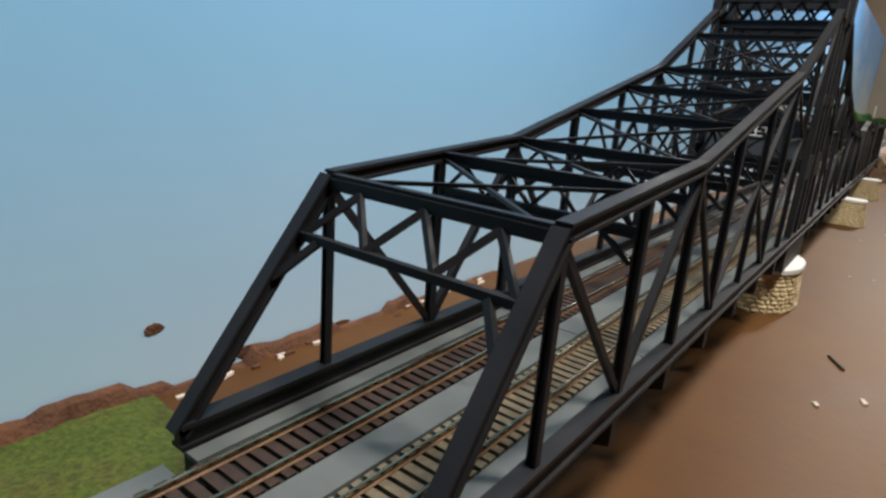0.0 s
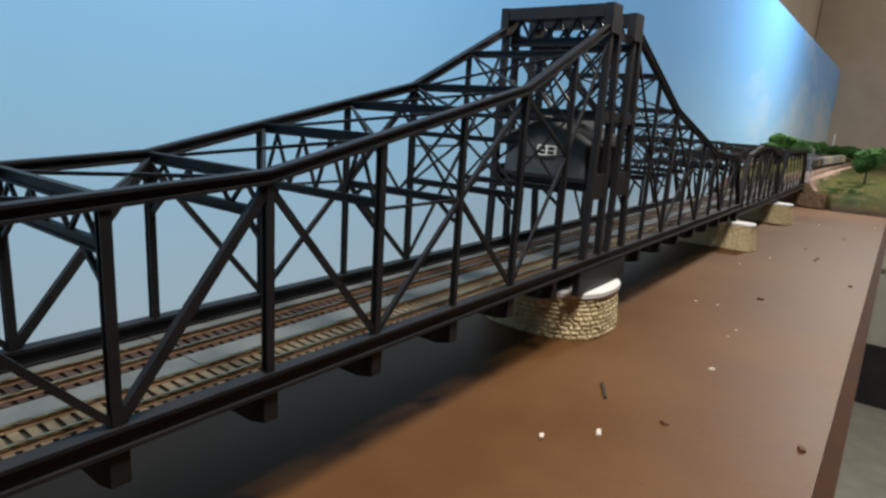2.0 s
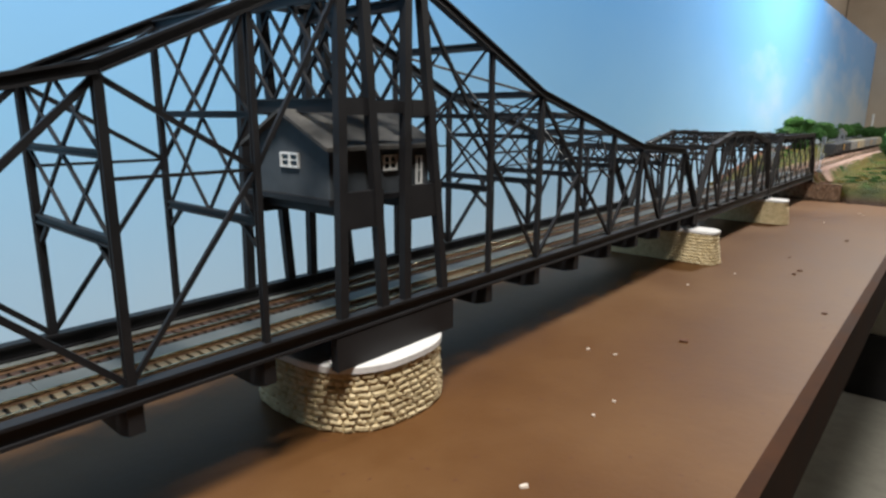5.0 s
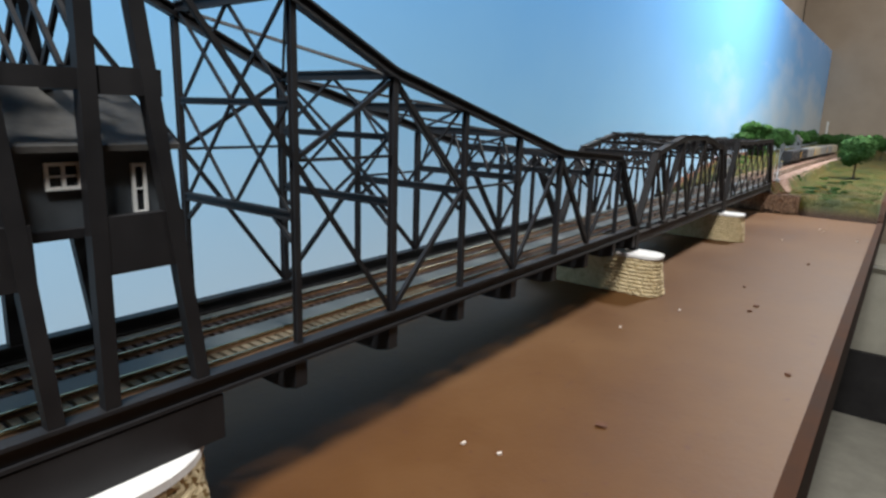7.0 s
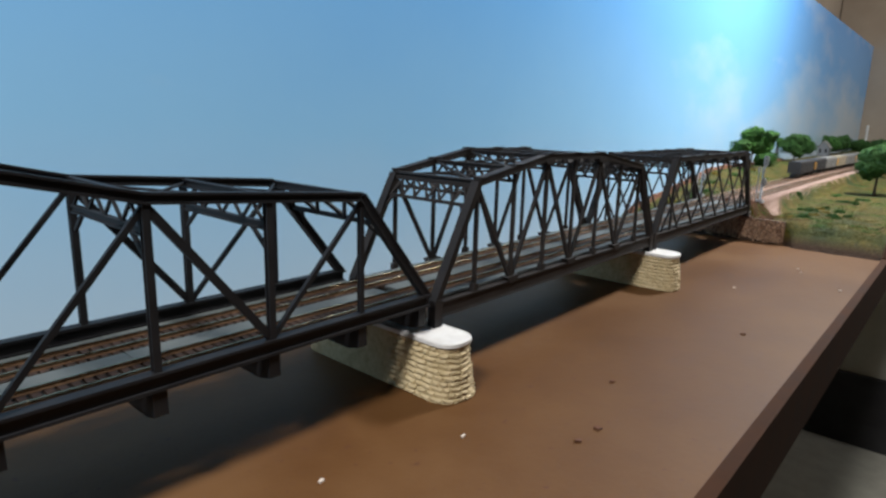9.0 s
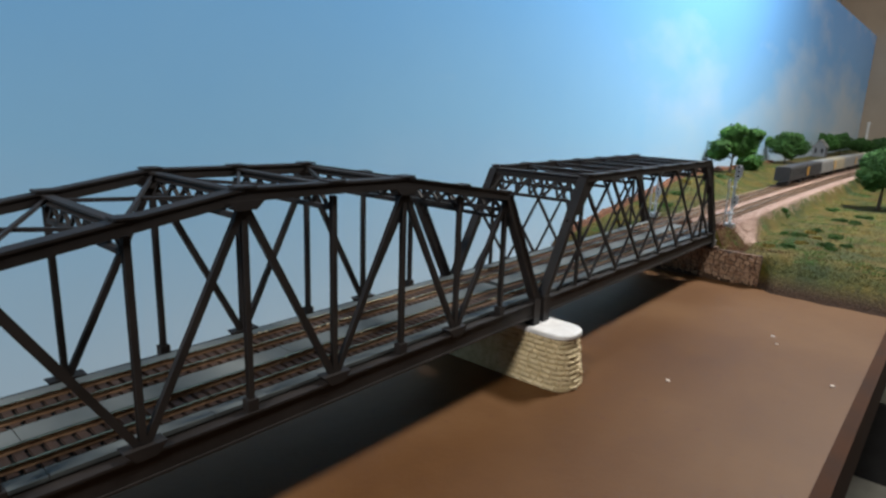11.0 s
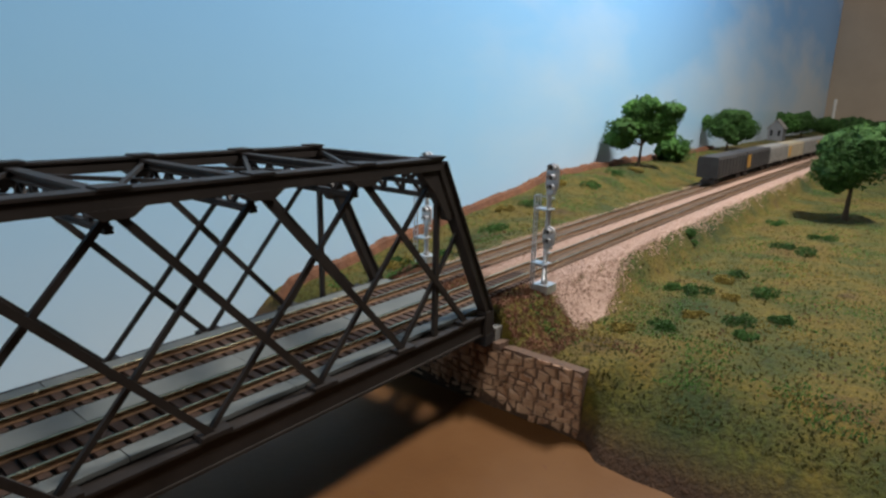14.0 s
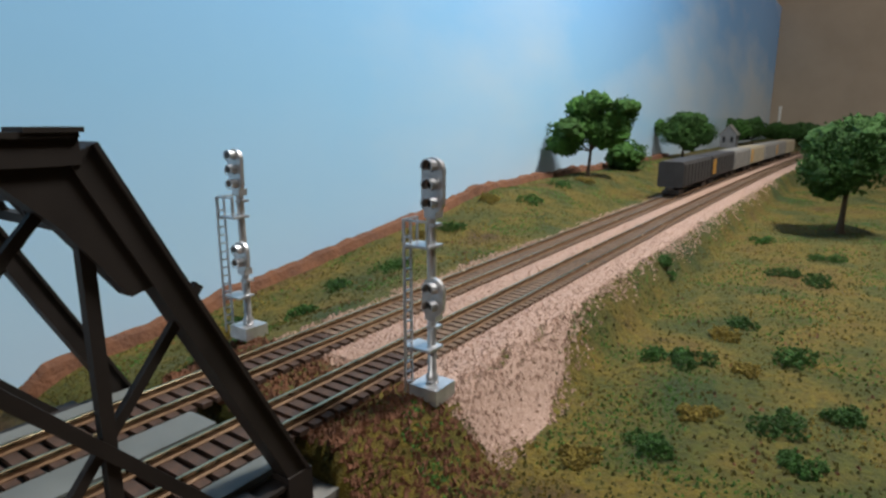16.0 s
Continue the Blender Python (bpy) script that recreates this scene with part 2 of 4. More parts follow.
def solid(name, bm, mat, label, category="", group="", kind="", smooth=False):
    return tagged(part(name, bm, mat, None, smooth=smooth), label, category, group, kind)


def vec(p):
    return Vector(p) * MM


def box(bm, x0, x1, y0, y1, z0, z1):
    v = [bm.verts.new(vec((x, y, z))) for x in (x0, x1) for y in (y0, y1) for z in (z0, z1)]
    for a in ((0, 1, 3, 2), (4, 6, 7, 5), (0, 4, 5, 1), (2, 3, 7, 6), (0, 2, 6, 4), (1, 5, 7, 3)):
        bm.faces.new([v[i] for i in a])
    return bm


def sweep(bm, p, q, outline, side=(0, 1, 0)):
    """An outline (across, up) swept from p to q; across runs along side."""
    p, q = Vector(p), Vector(q)
    way = (q - p).normalized()
    across = Vector(side)
    across = (across - way * across.dot(way)).normalized()
    up = way.cross(across)
    if up.z < 0 or (abs(up.z) < 1e-6 and up.x > 0):
        up = -up
    rings = [[bm.verts.new(vec(e + across * a + up * b)) for a, b in outline] for e in (p, q)]
    n = len(outline)
    for i in range(n):
        j = (i + 1) % n
        bm.faces.new((rings[0][i], rings[0][j], rings[1][j], rings[1][i]))
    bm.faces.new(rings[0])
    bm.faces.new(rings[1][::-1])
    return bm


def rect(w, h):
    return [(-w / 2, -h / 2), (w / 2, -h / 2), (w / 2, h / 2), (-w / 2, h / 2)]


def h_shape(w, h, f=0.9, web=0.9):
    """An H lying on its side in the cross section: two flanges at the sides, web between (as seen from the side: a groove above and below)."""
    a, b, g = w / 2, h / 2, web / 2
    return [(-a, -b), (-a + f, -b), (-a + f, -g), (a - f, -g), (a - f, -b), (a, -b), (a, b), (a - f, b), (a - f, g), (-a + f, g), (-a + f, b), (-a, b)]


def i_shape(w, h, f=0.9, web=1.4):
    """Flanges above and below, web between: a groove along each side."""
    a, b, g = w / 2, h / 2, web / 2
    return [(-a, -b), (a, -b), (a, -b + f), (g, -b + f), (g, b - f), (a, b - f), (a, b), (-a, b), (-a, b - f), (-g, b - f), (-g, -b + f), (-a, -b + f)]


def new_bm():
    return bmesh.new()


def beam(name, p, q, outline, mat, parent, side=(0, 1, 0), label=""):
    return part(name, sweep(new_bm(), p, q, outline, side), mat, parent, label)


def lathe(bm, cx, cy, profile, n=16):
    """A turned shape round a vertical axis from (radius, z) steps."""
    rings = []
    for r, z in profile:
        rings.append([bm.verts.new(vec((cx + r * math.cos(2 * math.pi * i / n), cy + r * math.sin(2 * math.pi * i / n), z))) for i in range(n)])
    for a, b in zip(rings, rings[1:]):
        for i in range(n):
            j = (i + 1) % n
            bm.faces.new((a[i], a[j], b[j], b[i]))
    bm.faces.new(rings[0][::-1])
    bm.faces.new(rings[-1])
    return bm


# ---- plan, in millimetres: rail top is z = 0, rails run along x ----
RAILS = (2.4, 13.5, 32.5, 43.6)
YN, YF = -13.5, 56.5          # truss planes of the swing span
YN3, YF3 = -9.5, 57.0         # truss planes of the fixed spans
MID = 23.0                    # halfway between the tracks
ZW = -50.0                    # river
SWING = 525.0                 # the pivot of the swing span
SWING_X = (70.0, 119.5, 169.0, 219.0, 268.0, 315.0, 363.0)
SWING_Z = (126.0, 103.5, 91.8, 80.0, 68.5, 65.0, 61.5)
STRUT_Z = (50.0, 50.0, 51.0, 54.0)    # lower cross struts near the tower
SWING_END = 409.0
S3 = (942.0, 1235.5)
S4 = (1239.5, 1543.0)
BACK_Y = 163.0
EDGE_Y = -157.0
END_X = 3760.0


def bend(x):
    """How far the tracks swing towards the backdrop past the bridges."""
    u = max(0.0, (x - 1550.0) / 1000.0)
    u = u - 0.03 * (1 - math.exp(-u / 0.03))
    return 14.0 * u - 22.0 * u * u


def land_z(x, y):
    """The height of the bank past the bridges."""
    c = MID + bend(x)
    rise = min(1.0, max(0.0, (x - 1600.0) / 300.0))
    bed = -3.5
    near = c - 36.0
    far = c + 27.0
    front = -21.0
    if y < near:
        k = min(1.0, (near - y) / 18.0)
        z = bed + (front - bed) * (k * k * (3 - 2 * k))
    elif y > far:
        k = min(1.0, (y - far) / 75.0)
        z = bed + (-26.0 + 38.0 * rise - bed) * (k * k * (3 - 2 * k))
    else:
        z = bed
    z += 1.8 * noise.noise(Vector((x * 0.02, y * 0.02, 0.3))) * min(1.0, max(0.0, abs(y - c) - 30) / 25)
    if y > 152.0:
        z -= (y - 152.0) * 1.2
    # the bank falls to the river
    foot, wide = 1534.0 - 0.03 * max(0.0, -55.0 - y) + 4.0 * noise.noise(Vector((y * 0.05, 2.0, 0.0))), 62.0
    w = min(1.0, max(0.0, (-55.0 - y) / 14.0))
    w = w * w * (3 - 2 * w)
    if y > -55.0:
        w = min(1.0, max(0.0, (y - 74.0) / 14.0))
    foot, wide = 1547.0 + (foot - 1547.0) * w, 6.0 + (wide - 6.0) * w
    beside = min(1.0, max(0.0, (abs(y - MID) - 33.0) / 9.0))
    rising = min(1.0, max(0.0, (x - 1550.0) / 40.0))
    z = z + (-21.5 - z) * beside * (1 - rising * rising * (3 - 2 * rising))
    k = min(1.0, max(0.0, (x - foot) / wide))
    return (ZW - 2) + (z - (ZW - 2)) * (k * (2 - k)) ** 0.85


# ---- the setting ----
def sheet(bm, xs, ys, height):
    rows = [[bm.verts.new(vec((x, y, height(x, y)))) for y in ys] for x in xs]
    for a, b in zip(rows, rows[1:]):
        for i in range(len(ys) - 1):
            bm.faces.new((a[i], b[i], b[i + 1], a[i + 1]))
    return bm


def steps(a, b, n):
    return [a + (b - a) * i / n for i in range(n + 1)]


def build_setting():
    bm = box(new_bm(), -900, 1625, EDGE_Y, BACK_Y - 1, ZW - 12, ZW)
    solid("trim_bench_board", box(new_bm(), -900, END_X - 5, EDGE_Y + 4, BACK_Y - 1, -92, ZW - 12.4), FASCIA, "plain board under the layout", kind="structure")
    solid("water", bm, WATER, "brown painted river surface on a layout board", kind="structure")
    xs = steps(1520, 1770, 100) + steps(1775, 2400, 100)[1:] + steps(2410, END_X - 2, 50)[1:]
    ys = steps(EDGE_Y, -59, 38) + steps(-57, 80, 56) + steps(82, BACK_Y - 2, 36)
    solid("ground_bank", sheet(new_bm(), xs, ys, land_z), TURF, "mottled green and brown scatter turf bank", kind="structure", smooth=True)

    def left_z(x, y):
        e = 128.0 + 0.25 * (y - 70) + 6 * noise.noise(Vector((y * 0.05, 0, 1)))
        k = min(1.0, max(0.0, (e + 22 - x) / 30.0))
        side = min(1.0, max(0.0, (y - 56) / 14.0))
        return ZW - 1.5 + (6.5 + 1.5 * noise.noise(Vector((x * 0.05, y * 0.05, 0)))) * math.sin(k * math.pi / 2) * (side * side * (3 - 2 * side))
    solid("ground_left", sheet(new_bm(), steps(-700, 160, 120), steps(54, BACK_Y - 2, 40), left_z), TURF_GREEN, "small patch of green turf beside the bridge end", kind="structure", smooth=True)
    solid("backdrop", box(new_bm(), -900, END_X, BACK_Y, BACK_Y + 6, -120, 420), SKY, "light blue painted sky board with soft clouds", kind="structure")
    # room shell; south and west walls and ceiling unseen, darkened against bounced light
    solid("wall_north", box(new_bm(), -2600, END_X + 1200, 300, 340, -1000, 1500), BEIGE, "unseen room wall, darkened to cut bounce light behind the sky board", kind="structure")
    solid("wall_east", box(new_bm(), END_X + 3, END_X + 43, -1700, 296, -1000, 1500), BEIGE, "unseen room wall, darkened to cut bounce light at the far end", kind="structure")
    solid("wall_south", box(new_bm(), -2600, END_X + 1200, -1740, -1704, -1000, 1500), WALL_LOW_BOUNCE, "unseen room wall, darkened to cut bounce light", kind="structure")
    solid("wall_west", box(new_bm(), -2640, -2604, -1700, 296, -1000, 1500), WALL_LOW_BOUNCE, "unseen room wall, darkened to cut bounce light", kind="structure")
    solid("ceiling", box(new_bm(), -2640, END_X + 1200, -1740, 340, 1504, 1530), CEIL, "unseen grey ceiling, darkened to cut bounce light", kind="structure")
    solid("floor", box(new_bm(), -2640, END_X + 1200, -1740, 340, -1030, -1004), CARPET, "cream floor of the room", kind="structure")
    bm = box(new_bm(), -900, 1540, EDGE_Y - 7, EDGE_Y - 0.3, -92, ZW + 1.6)
    solid("trim_fascia", bm, FASCIA, "brown painted fascia strip along the layout edge", kind="structure")
    bm = new_bm()
    pr = [(1541, -92), (END_X - 4, -92), (END_X - 4, -20), (2100, -20), (1640, -19.5), (1585, -22), (1553, -38), (1541, -47)]
    a = [bm.verts.new(vec((x, EDGE_Y - 7, z))) for x, z in pr]
    b = [bm.verts.new(vec((x, EDGE_Y - 0.3, z))) for x, z in pr]
    bm.faces.new(a[::-1])
    bm.faces.new(b)
    for i in range(8):
        bm.faces.new((a[i], a[(i + 1) % 8], b[(i + 1) % 8], b[i]))
    solid("trim_fascia_bank", bm, FASCIA, "brown painted fascia strip along the grassy bank", kind="structure")
    # torn earth rim where the bank meets the sky
    bm = new_bm()
    random.seed(4)
    xs = steps(1548, 2450, 170)
    prev = None
    for x in xs:
        rim = 150.0 + 3 * noise.noise(Vector((x * 0.03, 0, 5)))
        base = land_z(x, rim)
        lift = 4.5 + 4.0 * abs(noise.noise(Vector((x * 0.035, 3, 5)))) + 1.2 * random.random()
        ring = [bm.verts.new(vec((x, rim - 4.0 - random.random(), base - 1))), bm.verts.new(vec((x, rim - 2 + random.random(), base + lift * 0.8))),
                bm.verts.new(vec((x, rim + 3, base + lift))), bm.verts.new(vec((x, rim + 9, base - 3)))]
        if prev:
            for i in range(3):
                bm.faces.new((prev[i], ring[i], ring[i + 1], prev[i + 1]))
        prev = ring
    solid("trim_earth_rim", bm, EARTH, "rough brown earth edge of the bank against the sky", kind="structure")
    bm = new_bm()
    prev = None
    for x in steps(-300, 420, 130):
        lift = 5.0 + 4.0 * noise.noise(Vector((x * 0.05, 7, 5))) + 1.5 * random.random()
        z0 = (-44.5 if x < 150 else ZW + 1)
        lift = lift if x < 170 or 205 < x < 260 or 300 < x < 330 else 0.5
        ring = [bm.verts.new(vec((x, BACK_Y - 6 - 2 * random.random(), z0 - 3))), bm.verts.new(vec((x, BACK_Y - 4, z0 + lift * 0.7))), bm.verts.new(vec((x, BACK_Y - 1.5, z0 + lift)))]
        if prev:
            for i in range(2):
                bm.faces.new((prev[i], ring[i], ring[i + 1], prev[i + 1]))
        prev = ring
    solid("trim_earth_rim_left", bm, EARTH, "torn brown edge at the foot of the sky board", kind="structure")


build_setting()
t = thing("storage_cabinet", "grey storage cabinet with dark base at the far end", "cabinet")
part("base", box(new_bm(), 3150, 3650, -900, 150, -1004, -745), DARK_CLOTH, t)
part("body", box(new_bm(), 3165, 3650, -890, 145, -743, -420), CREAM, t)
part("top", box(new_bm(), 3145, 3655, -905, 155, -418, -400), CREAM, t)


# ---- bridges ----
def strut_x(parent, mat, x, ya, yb, z, deep, wide=3.0):
    return beam("cross_strut", (x, ya, z), (x, yb, z), i_shape(wide, deep, 0.8, 0.9), mat, parent, side=(1, 0, 0))


def lattice(parent, mat, a, b, lower, n, w=1.4):
    """A zigzag web between two level struts: a and b are the upper strut's ends, the lower strut lies lower below it."""
    a, b = Vector(a), Vector(b)
    bm = new_bm()
    for i in range(n):
        p, q = a.lerp(b, i / n), a.lerp(b, (i + 1) / n)
        if i % 2:
            q = q - Vector((0, 0, lower))
        else:
            p = p - Vector((0, 0, lower))
        sweep(bm, p, q, rect(w, w), (1, 0, 0))
    return part("lattice_web", bm, mat, parent)


def deck(parent, x0, x1, far_extra=0.0):
    part("deck_plate", box(new_bm(), x0, x1, RAILS[0] - 6, RAILS[3] + 7, -4.6, -3.3), DECK_DARK, parent)
    for ya, yb in ((RAILS[0] - 9.8, RAILS[0] - 4.4), (RAILS[1] + 4.5, RAILS[2] - 4.5), (RAILS[3] + 4.4, RAILS[3] + 9.4)):
        n = 6
        for i in range(n):
            bm = box(new_bm(), x0 + (x1 - x0) * i / n + 0.15, x0 + (x1 - x0) * (i + 1) / n - 0.15, ya, yb, -3.2, -1.9 + 0.12 * (i % 2))
            part("deck_sheet", bm, DECK_GREY, parent)
    for y in RAILS:
        beam("stringer", (x0, y, -7.5), (x1, y, -7.5), i_shape(2.4, 5.4), STEEL, parent)


def gusset(parent, mat, x, y, z, w, h):
    c = 0.25 * w
    bm = new_bm()
    pts = [(-w / 2, 0), (-w / 2 + c, -h), (w / 2 - c, -h), (w / 2, 0)]
    fr = [bm.verts.new(vec((x + a, y - 2.7, z + b))) for a, b in pts]
    bk = [bm.verts.new(vec((x + a, y + 2.7, z + b))) for a, b in pts]
    bm.faces.new(fr[::-1])
    bm.faces.new(bk)
    for i in range(4):
        bm.faces.new((fr[i], fr[(i + 1) % 4], bk[(i + 1) % 4], bk[i]))
    return part("gusset_plate", bm, mat, parent)


def swing_bridge():
    t = thing("swing_bridge", "long black model swing bridge with central tower on round pier", "bridge")
    M = STEEL
    CH = i_shape(4.0, 4.2, 0.9, 2.4)
    V = h_shape(3.0, 2.8, 0.7, 0.9)
    D = rect(1.8, 2.1)
    THIN = rect(1.0, 1.15)
    deck(t, SWING - SWING_END, SWING + SWING_END)
    for y in (YN, YF):
        beam("bottom_chord", (SWING - SWING_END, y, 0.8), (SWING + SWING_END, y, 0.8), i_shape(5.0, 6.8, 1.2, 2.6), M, t)
        part("pivot_girder", box(new_bm(), SWING - 38, SWING + 38, y - 2.2, y + 2.2, -18.4, -3.4), M, t)
        for s in (-1, 1):
            X = [SWING + s * a for a in SWING_X]
            Z = list(SWING_Z)
            hip = (X[6], y, Z[6] - 2.5)
            foot = (SWING + s * SWING_END, y, 1.5)
            beam("end_post", foot, hip, i_shape(4.2, 4.4, 0.9, 2.6), M, t)
            top = [(x, y, z - 2.5) for x, z in zip(X, Z)]
            crown = (SWING + (-24.0 if s < 0 else 12.0), y, 145.5)
            beam("top_chord", crown, top[1], CH, M, t)
            beam("top_chord", top[1], top[4], CH, M, t)
            beam("top_chord", top[4], top[6], CH, M, t)
            for i, (x, z) in enumerate(zip(X, Z)):
                beam("vertical", (x, y, 3.0), (x, y, z - 4.5), V if i in (1, 3, 4, 5) else h_shape(2.6, 2.3, 0.6, 0.8), M, t, side=(0, 1, 0))
            low = lambda i: (X[i], y, 4.0)
            high = lambda i: (X[i], y, Z[i] - 5.0)
            beam("diagonal", high(6), low(5), D, M, t)
            beam("diagonal", low(5), high(4), rect(2.4, 3.1), M, t)
            beam("diagonal", high(4), low(3), D, M, t)
            mid = (X[2], y, 52.0)
            beam("diagonal", low(3), mid, D, M, t)
            beam("diagonal", mid, high(1), D, M, t)
            beam("sub_strut", mid, low(1), D, M, t)
            mid7 = (X[0], y, 69.0)
            beam("diagonal", low(1), mid7, rect(1.4, 1.7), M, t)
            beam("diagonal", mid7, (SWING + (-29 if s < 0 else 16), y, 138.0), rect(1.4, 1.7), M, t)
            beam("sub_strut", high(1), mid7, rect(1.4, 1.7), M, t)
            for i in (0, 2):
                beam("tie_strut", (X[i], y, 52.0 if i else 69.0), (X[i + 1], y, 52.0 if i else 69.0), THIN, M, t)
    # floor beams, sway frames and laterals
    fb = [SWING + s * a for s in (-1, 1) for a in SWING_X] + [SWING - SWING_END + 5, SWING + SWING_END - 5]
    for x in fb:
        bm = new_bm()
        pr = [(YN - 1.5, -3.0), (YN - 1.5, -12.5), (YN + 6, -14.5), (YF - 6, -14.5), (YF + 1.5, -12.5), (YF + 1.5, -3.0)]
        a = [bm.verts.new(vec((x - 2.6, p, q))) for p, q in pr]
        b = [bm.verts.new(vec((x + 2.6, p, q))) for p, q in pr]
        bm.faces.new(a)
        bm.faces.new(b[::-1])
        for i in range(6):
            bm.faces.new((a[i], b[i], b[(i + 1) % 6], a[(i + 1) % 6]))
        part("floor_beam", bm, M, t)
    for s in (-1, 1):
        X = [SWING + s * a for a in SWING_X]
        Z = list(SWING_Z)
        for i, (x, z) in enumerate(zip(X, Z)):
            zt = z - 3.0
            strut_x(t, M, x, YN + 2, YF - 2, zt, 4.0, 2.4)
            if i < 6:
                drop = 11.0 if i > 3 else 15.0
                lo = STRUT_Z[i] if i < 4 else zt - drop
                strut_x(t, M, x, YN + 2, YF - 2, lo, 3.4, 2.2)
                if i > 2:
                    lattice(t, M, (x, YN + 3, zt - 2), (x, YF - 3, zt - 2), zt - lo - 3, 8, 1.1)
                else:
                    levels = [lo, zt] if zt - lo < 45 else [lo, lo + (zt - lo) * 0.52, zt]
                    for a, b in zip(levels, levels[1:]):
                        if b != zt:
                            strut_x(t, M, x, YN + 2, YF - 2, b, 2.6, 2.0)
                        ym = (YN + YF) / 2
                        for ya, yb in ((YN + 3, ym), (ym, YF - 3)):
                            beam("sway_brace", (x, ya, a + 1), (x, yb, b - 1), THIN, M, t, side=(1, 0, 0))
                            beam("sway_brace", (x, ya, b - 1), (x + 0.4, yb, a + 1), THIN, M, t, side=(1, 0, 0))
                for ya, yb in ((YN + 2, YN + 12), (YF - 2, YF - 12)):
                    beam("knee_brace", (x, ya, lo - 9), (x, yb, lo - 1), rect(1.4, 1.6), M, t, side=(1, 0, 0))
            if i:
                za = Z[i - 1] - 3.0
                beam("top_lateral", (X[i - 1], YN + 2, za), (x, YF - 2, zt), THIN, M, t, side=(0, 1, 0))
                beam("top_lateral", (X[i - 1], YF - 2, za - 0.6), (x, YN + 2, zt - 0.6), THIN, M, t, side=(0, 1, 0))
        # portal in the plane of the end posts
        f = lambda y, k: (X[6] + s * (SWING_END - SWING_X[6]) * k, y, (SWING_Z[6] - 2.5) * (1 - k) + 1.5 * k)
        beam("portal_strut", f(YN + 2, 0.02), f(YF - 2, 0.02), rect(2.2, 3.2), M, t, side=(1, 0, 0))
        beam("portal_strut", f(YN + 2, 0.24), f(YF - 2, 0.24), rect(2.0, 2.2), M, t, side=(1, 0, 0))
        bm = new_bm()
        n = 6
        for i in range(n):
            ya, yb = YN + 3 + (YF - YN - 6) * i / n, YN + 3 + (YF - YN - 6) * (i + 1) / n
            sweep(bm, f(ya, 0.04 if i % 2 else 0.23), f(yb, 0.23 if i % 2 else 0.04), rect(1.4, 1.8), (1, 0, 0))
        part("portal_lattice", bm, M, t)
        for ya, yb in ((YN + 1, YN + 9), (YF - 1, YF - 9)):
            beam("knee_brace", f(ya, 0.42), f(yb, 0.25), rect(1.6, 2.0), M, t, side=(1, 0, 0))
    # tower
    for y in (YN, YF):
        for s in (-1, 1):
            for xa, xb in ((33.0, 30.0), (9.0, 19.0)) if s < 0 else ((32.0, 15.0), (5.0, 7.0)):
                beam("tower_leg", (SWING + s * xa, y, 3.5), (SWING + s * xb, y, 150.0), rect(3.8, 4.2), M, t, side=(0, 1, 0))
            xm = SWING + (-20.5 if s < 0 else 18.0)
            part("tower_plate", box(new_bm(), xm - 11, xm + 11, y - 1.7, y + 1.7, 41.5, 57.0), M, t)
            part("tower_plate", box(new_bm(), xm - 9, xm + 7, y - 1.5, y + 1.5, 88, 95), M, t)
            xt = SWING - 27.5 if s < 0 else SWING + 8.5
            part("tower_head", box(new_bm(), xt - 6.6, xt + 6.6, y - 2.6, y + 2.6, 139, 155.2), M, t)
        beam("tower_tie", (SWING - 25, y, 91.5), (SWING + 25, y, 91.5), rect(2, 5), M, t)
        beam("tower_tie", (SWING - 22, y, 139), (SWING + 6, y, 139), rect(2, 5), M, t)
    for xt in (SWING - 27.5, SWING + 8.5):
        part("tower_top_girder", box(new_bm(), xt - 6, xt + 6, YN + 3.2, YF - 3.2, 148.0, 155.0), M, t)
        strut_x(t, M, xt, YN + 2, YF - 2, 135.0, 5.0)
        strut_x(t, M, xt, YN + 2, YF - 2, 92.0, 6.0)
        lattice(t, M, (xt, YN + 3, 148), (xt, YF - 3, 148), 10.5, 10, 1.6)
        n = 4
        for i in range(n):
            ya, yb = YN + 3 + (YF - YN - 6) * i / n, YN + 3 + (YF - YN - 6) * (i + 1) / n
            for k in range(2):
                z0, z1 = 95 + 19 * k, 114 + 19 * k
                beam("tower_brace", (xt, ya, z0), (xt, yb, z1), rect(1.3, 1.5), M, t, side=(1, 0, 0))
                beam("tower_brace", (xt + 1.4, ya, z1), (xt + 1.4, yb, z0), rect(1.3, 1.5), M, t, side=(1, 0, 0))
    for x in (SWING - 20, SWING + 20):
        beam("cabin_girder", (x - 1, YN + 2, 48.0), (x - 1, YF - 2, 48.0), rect(5, 6), M, t, side=(1, 0, 0))
    return t


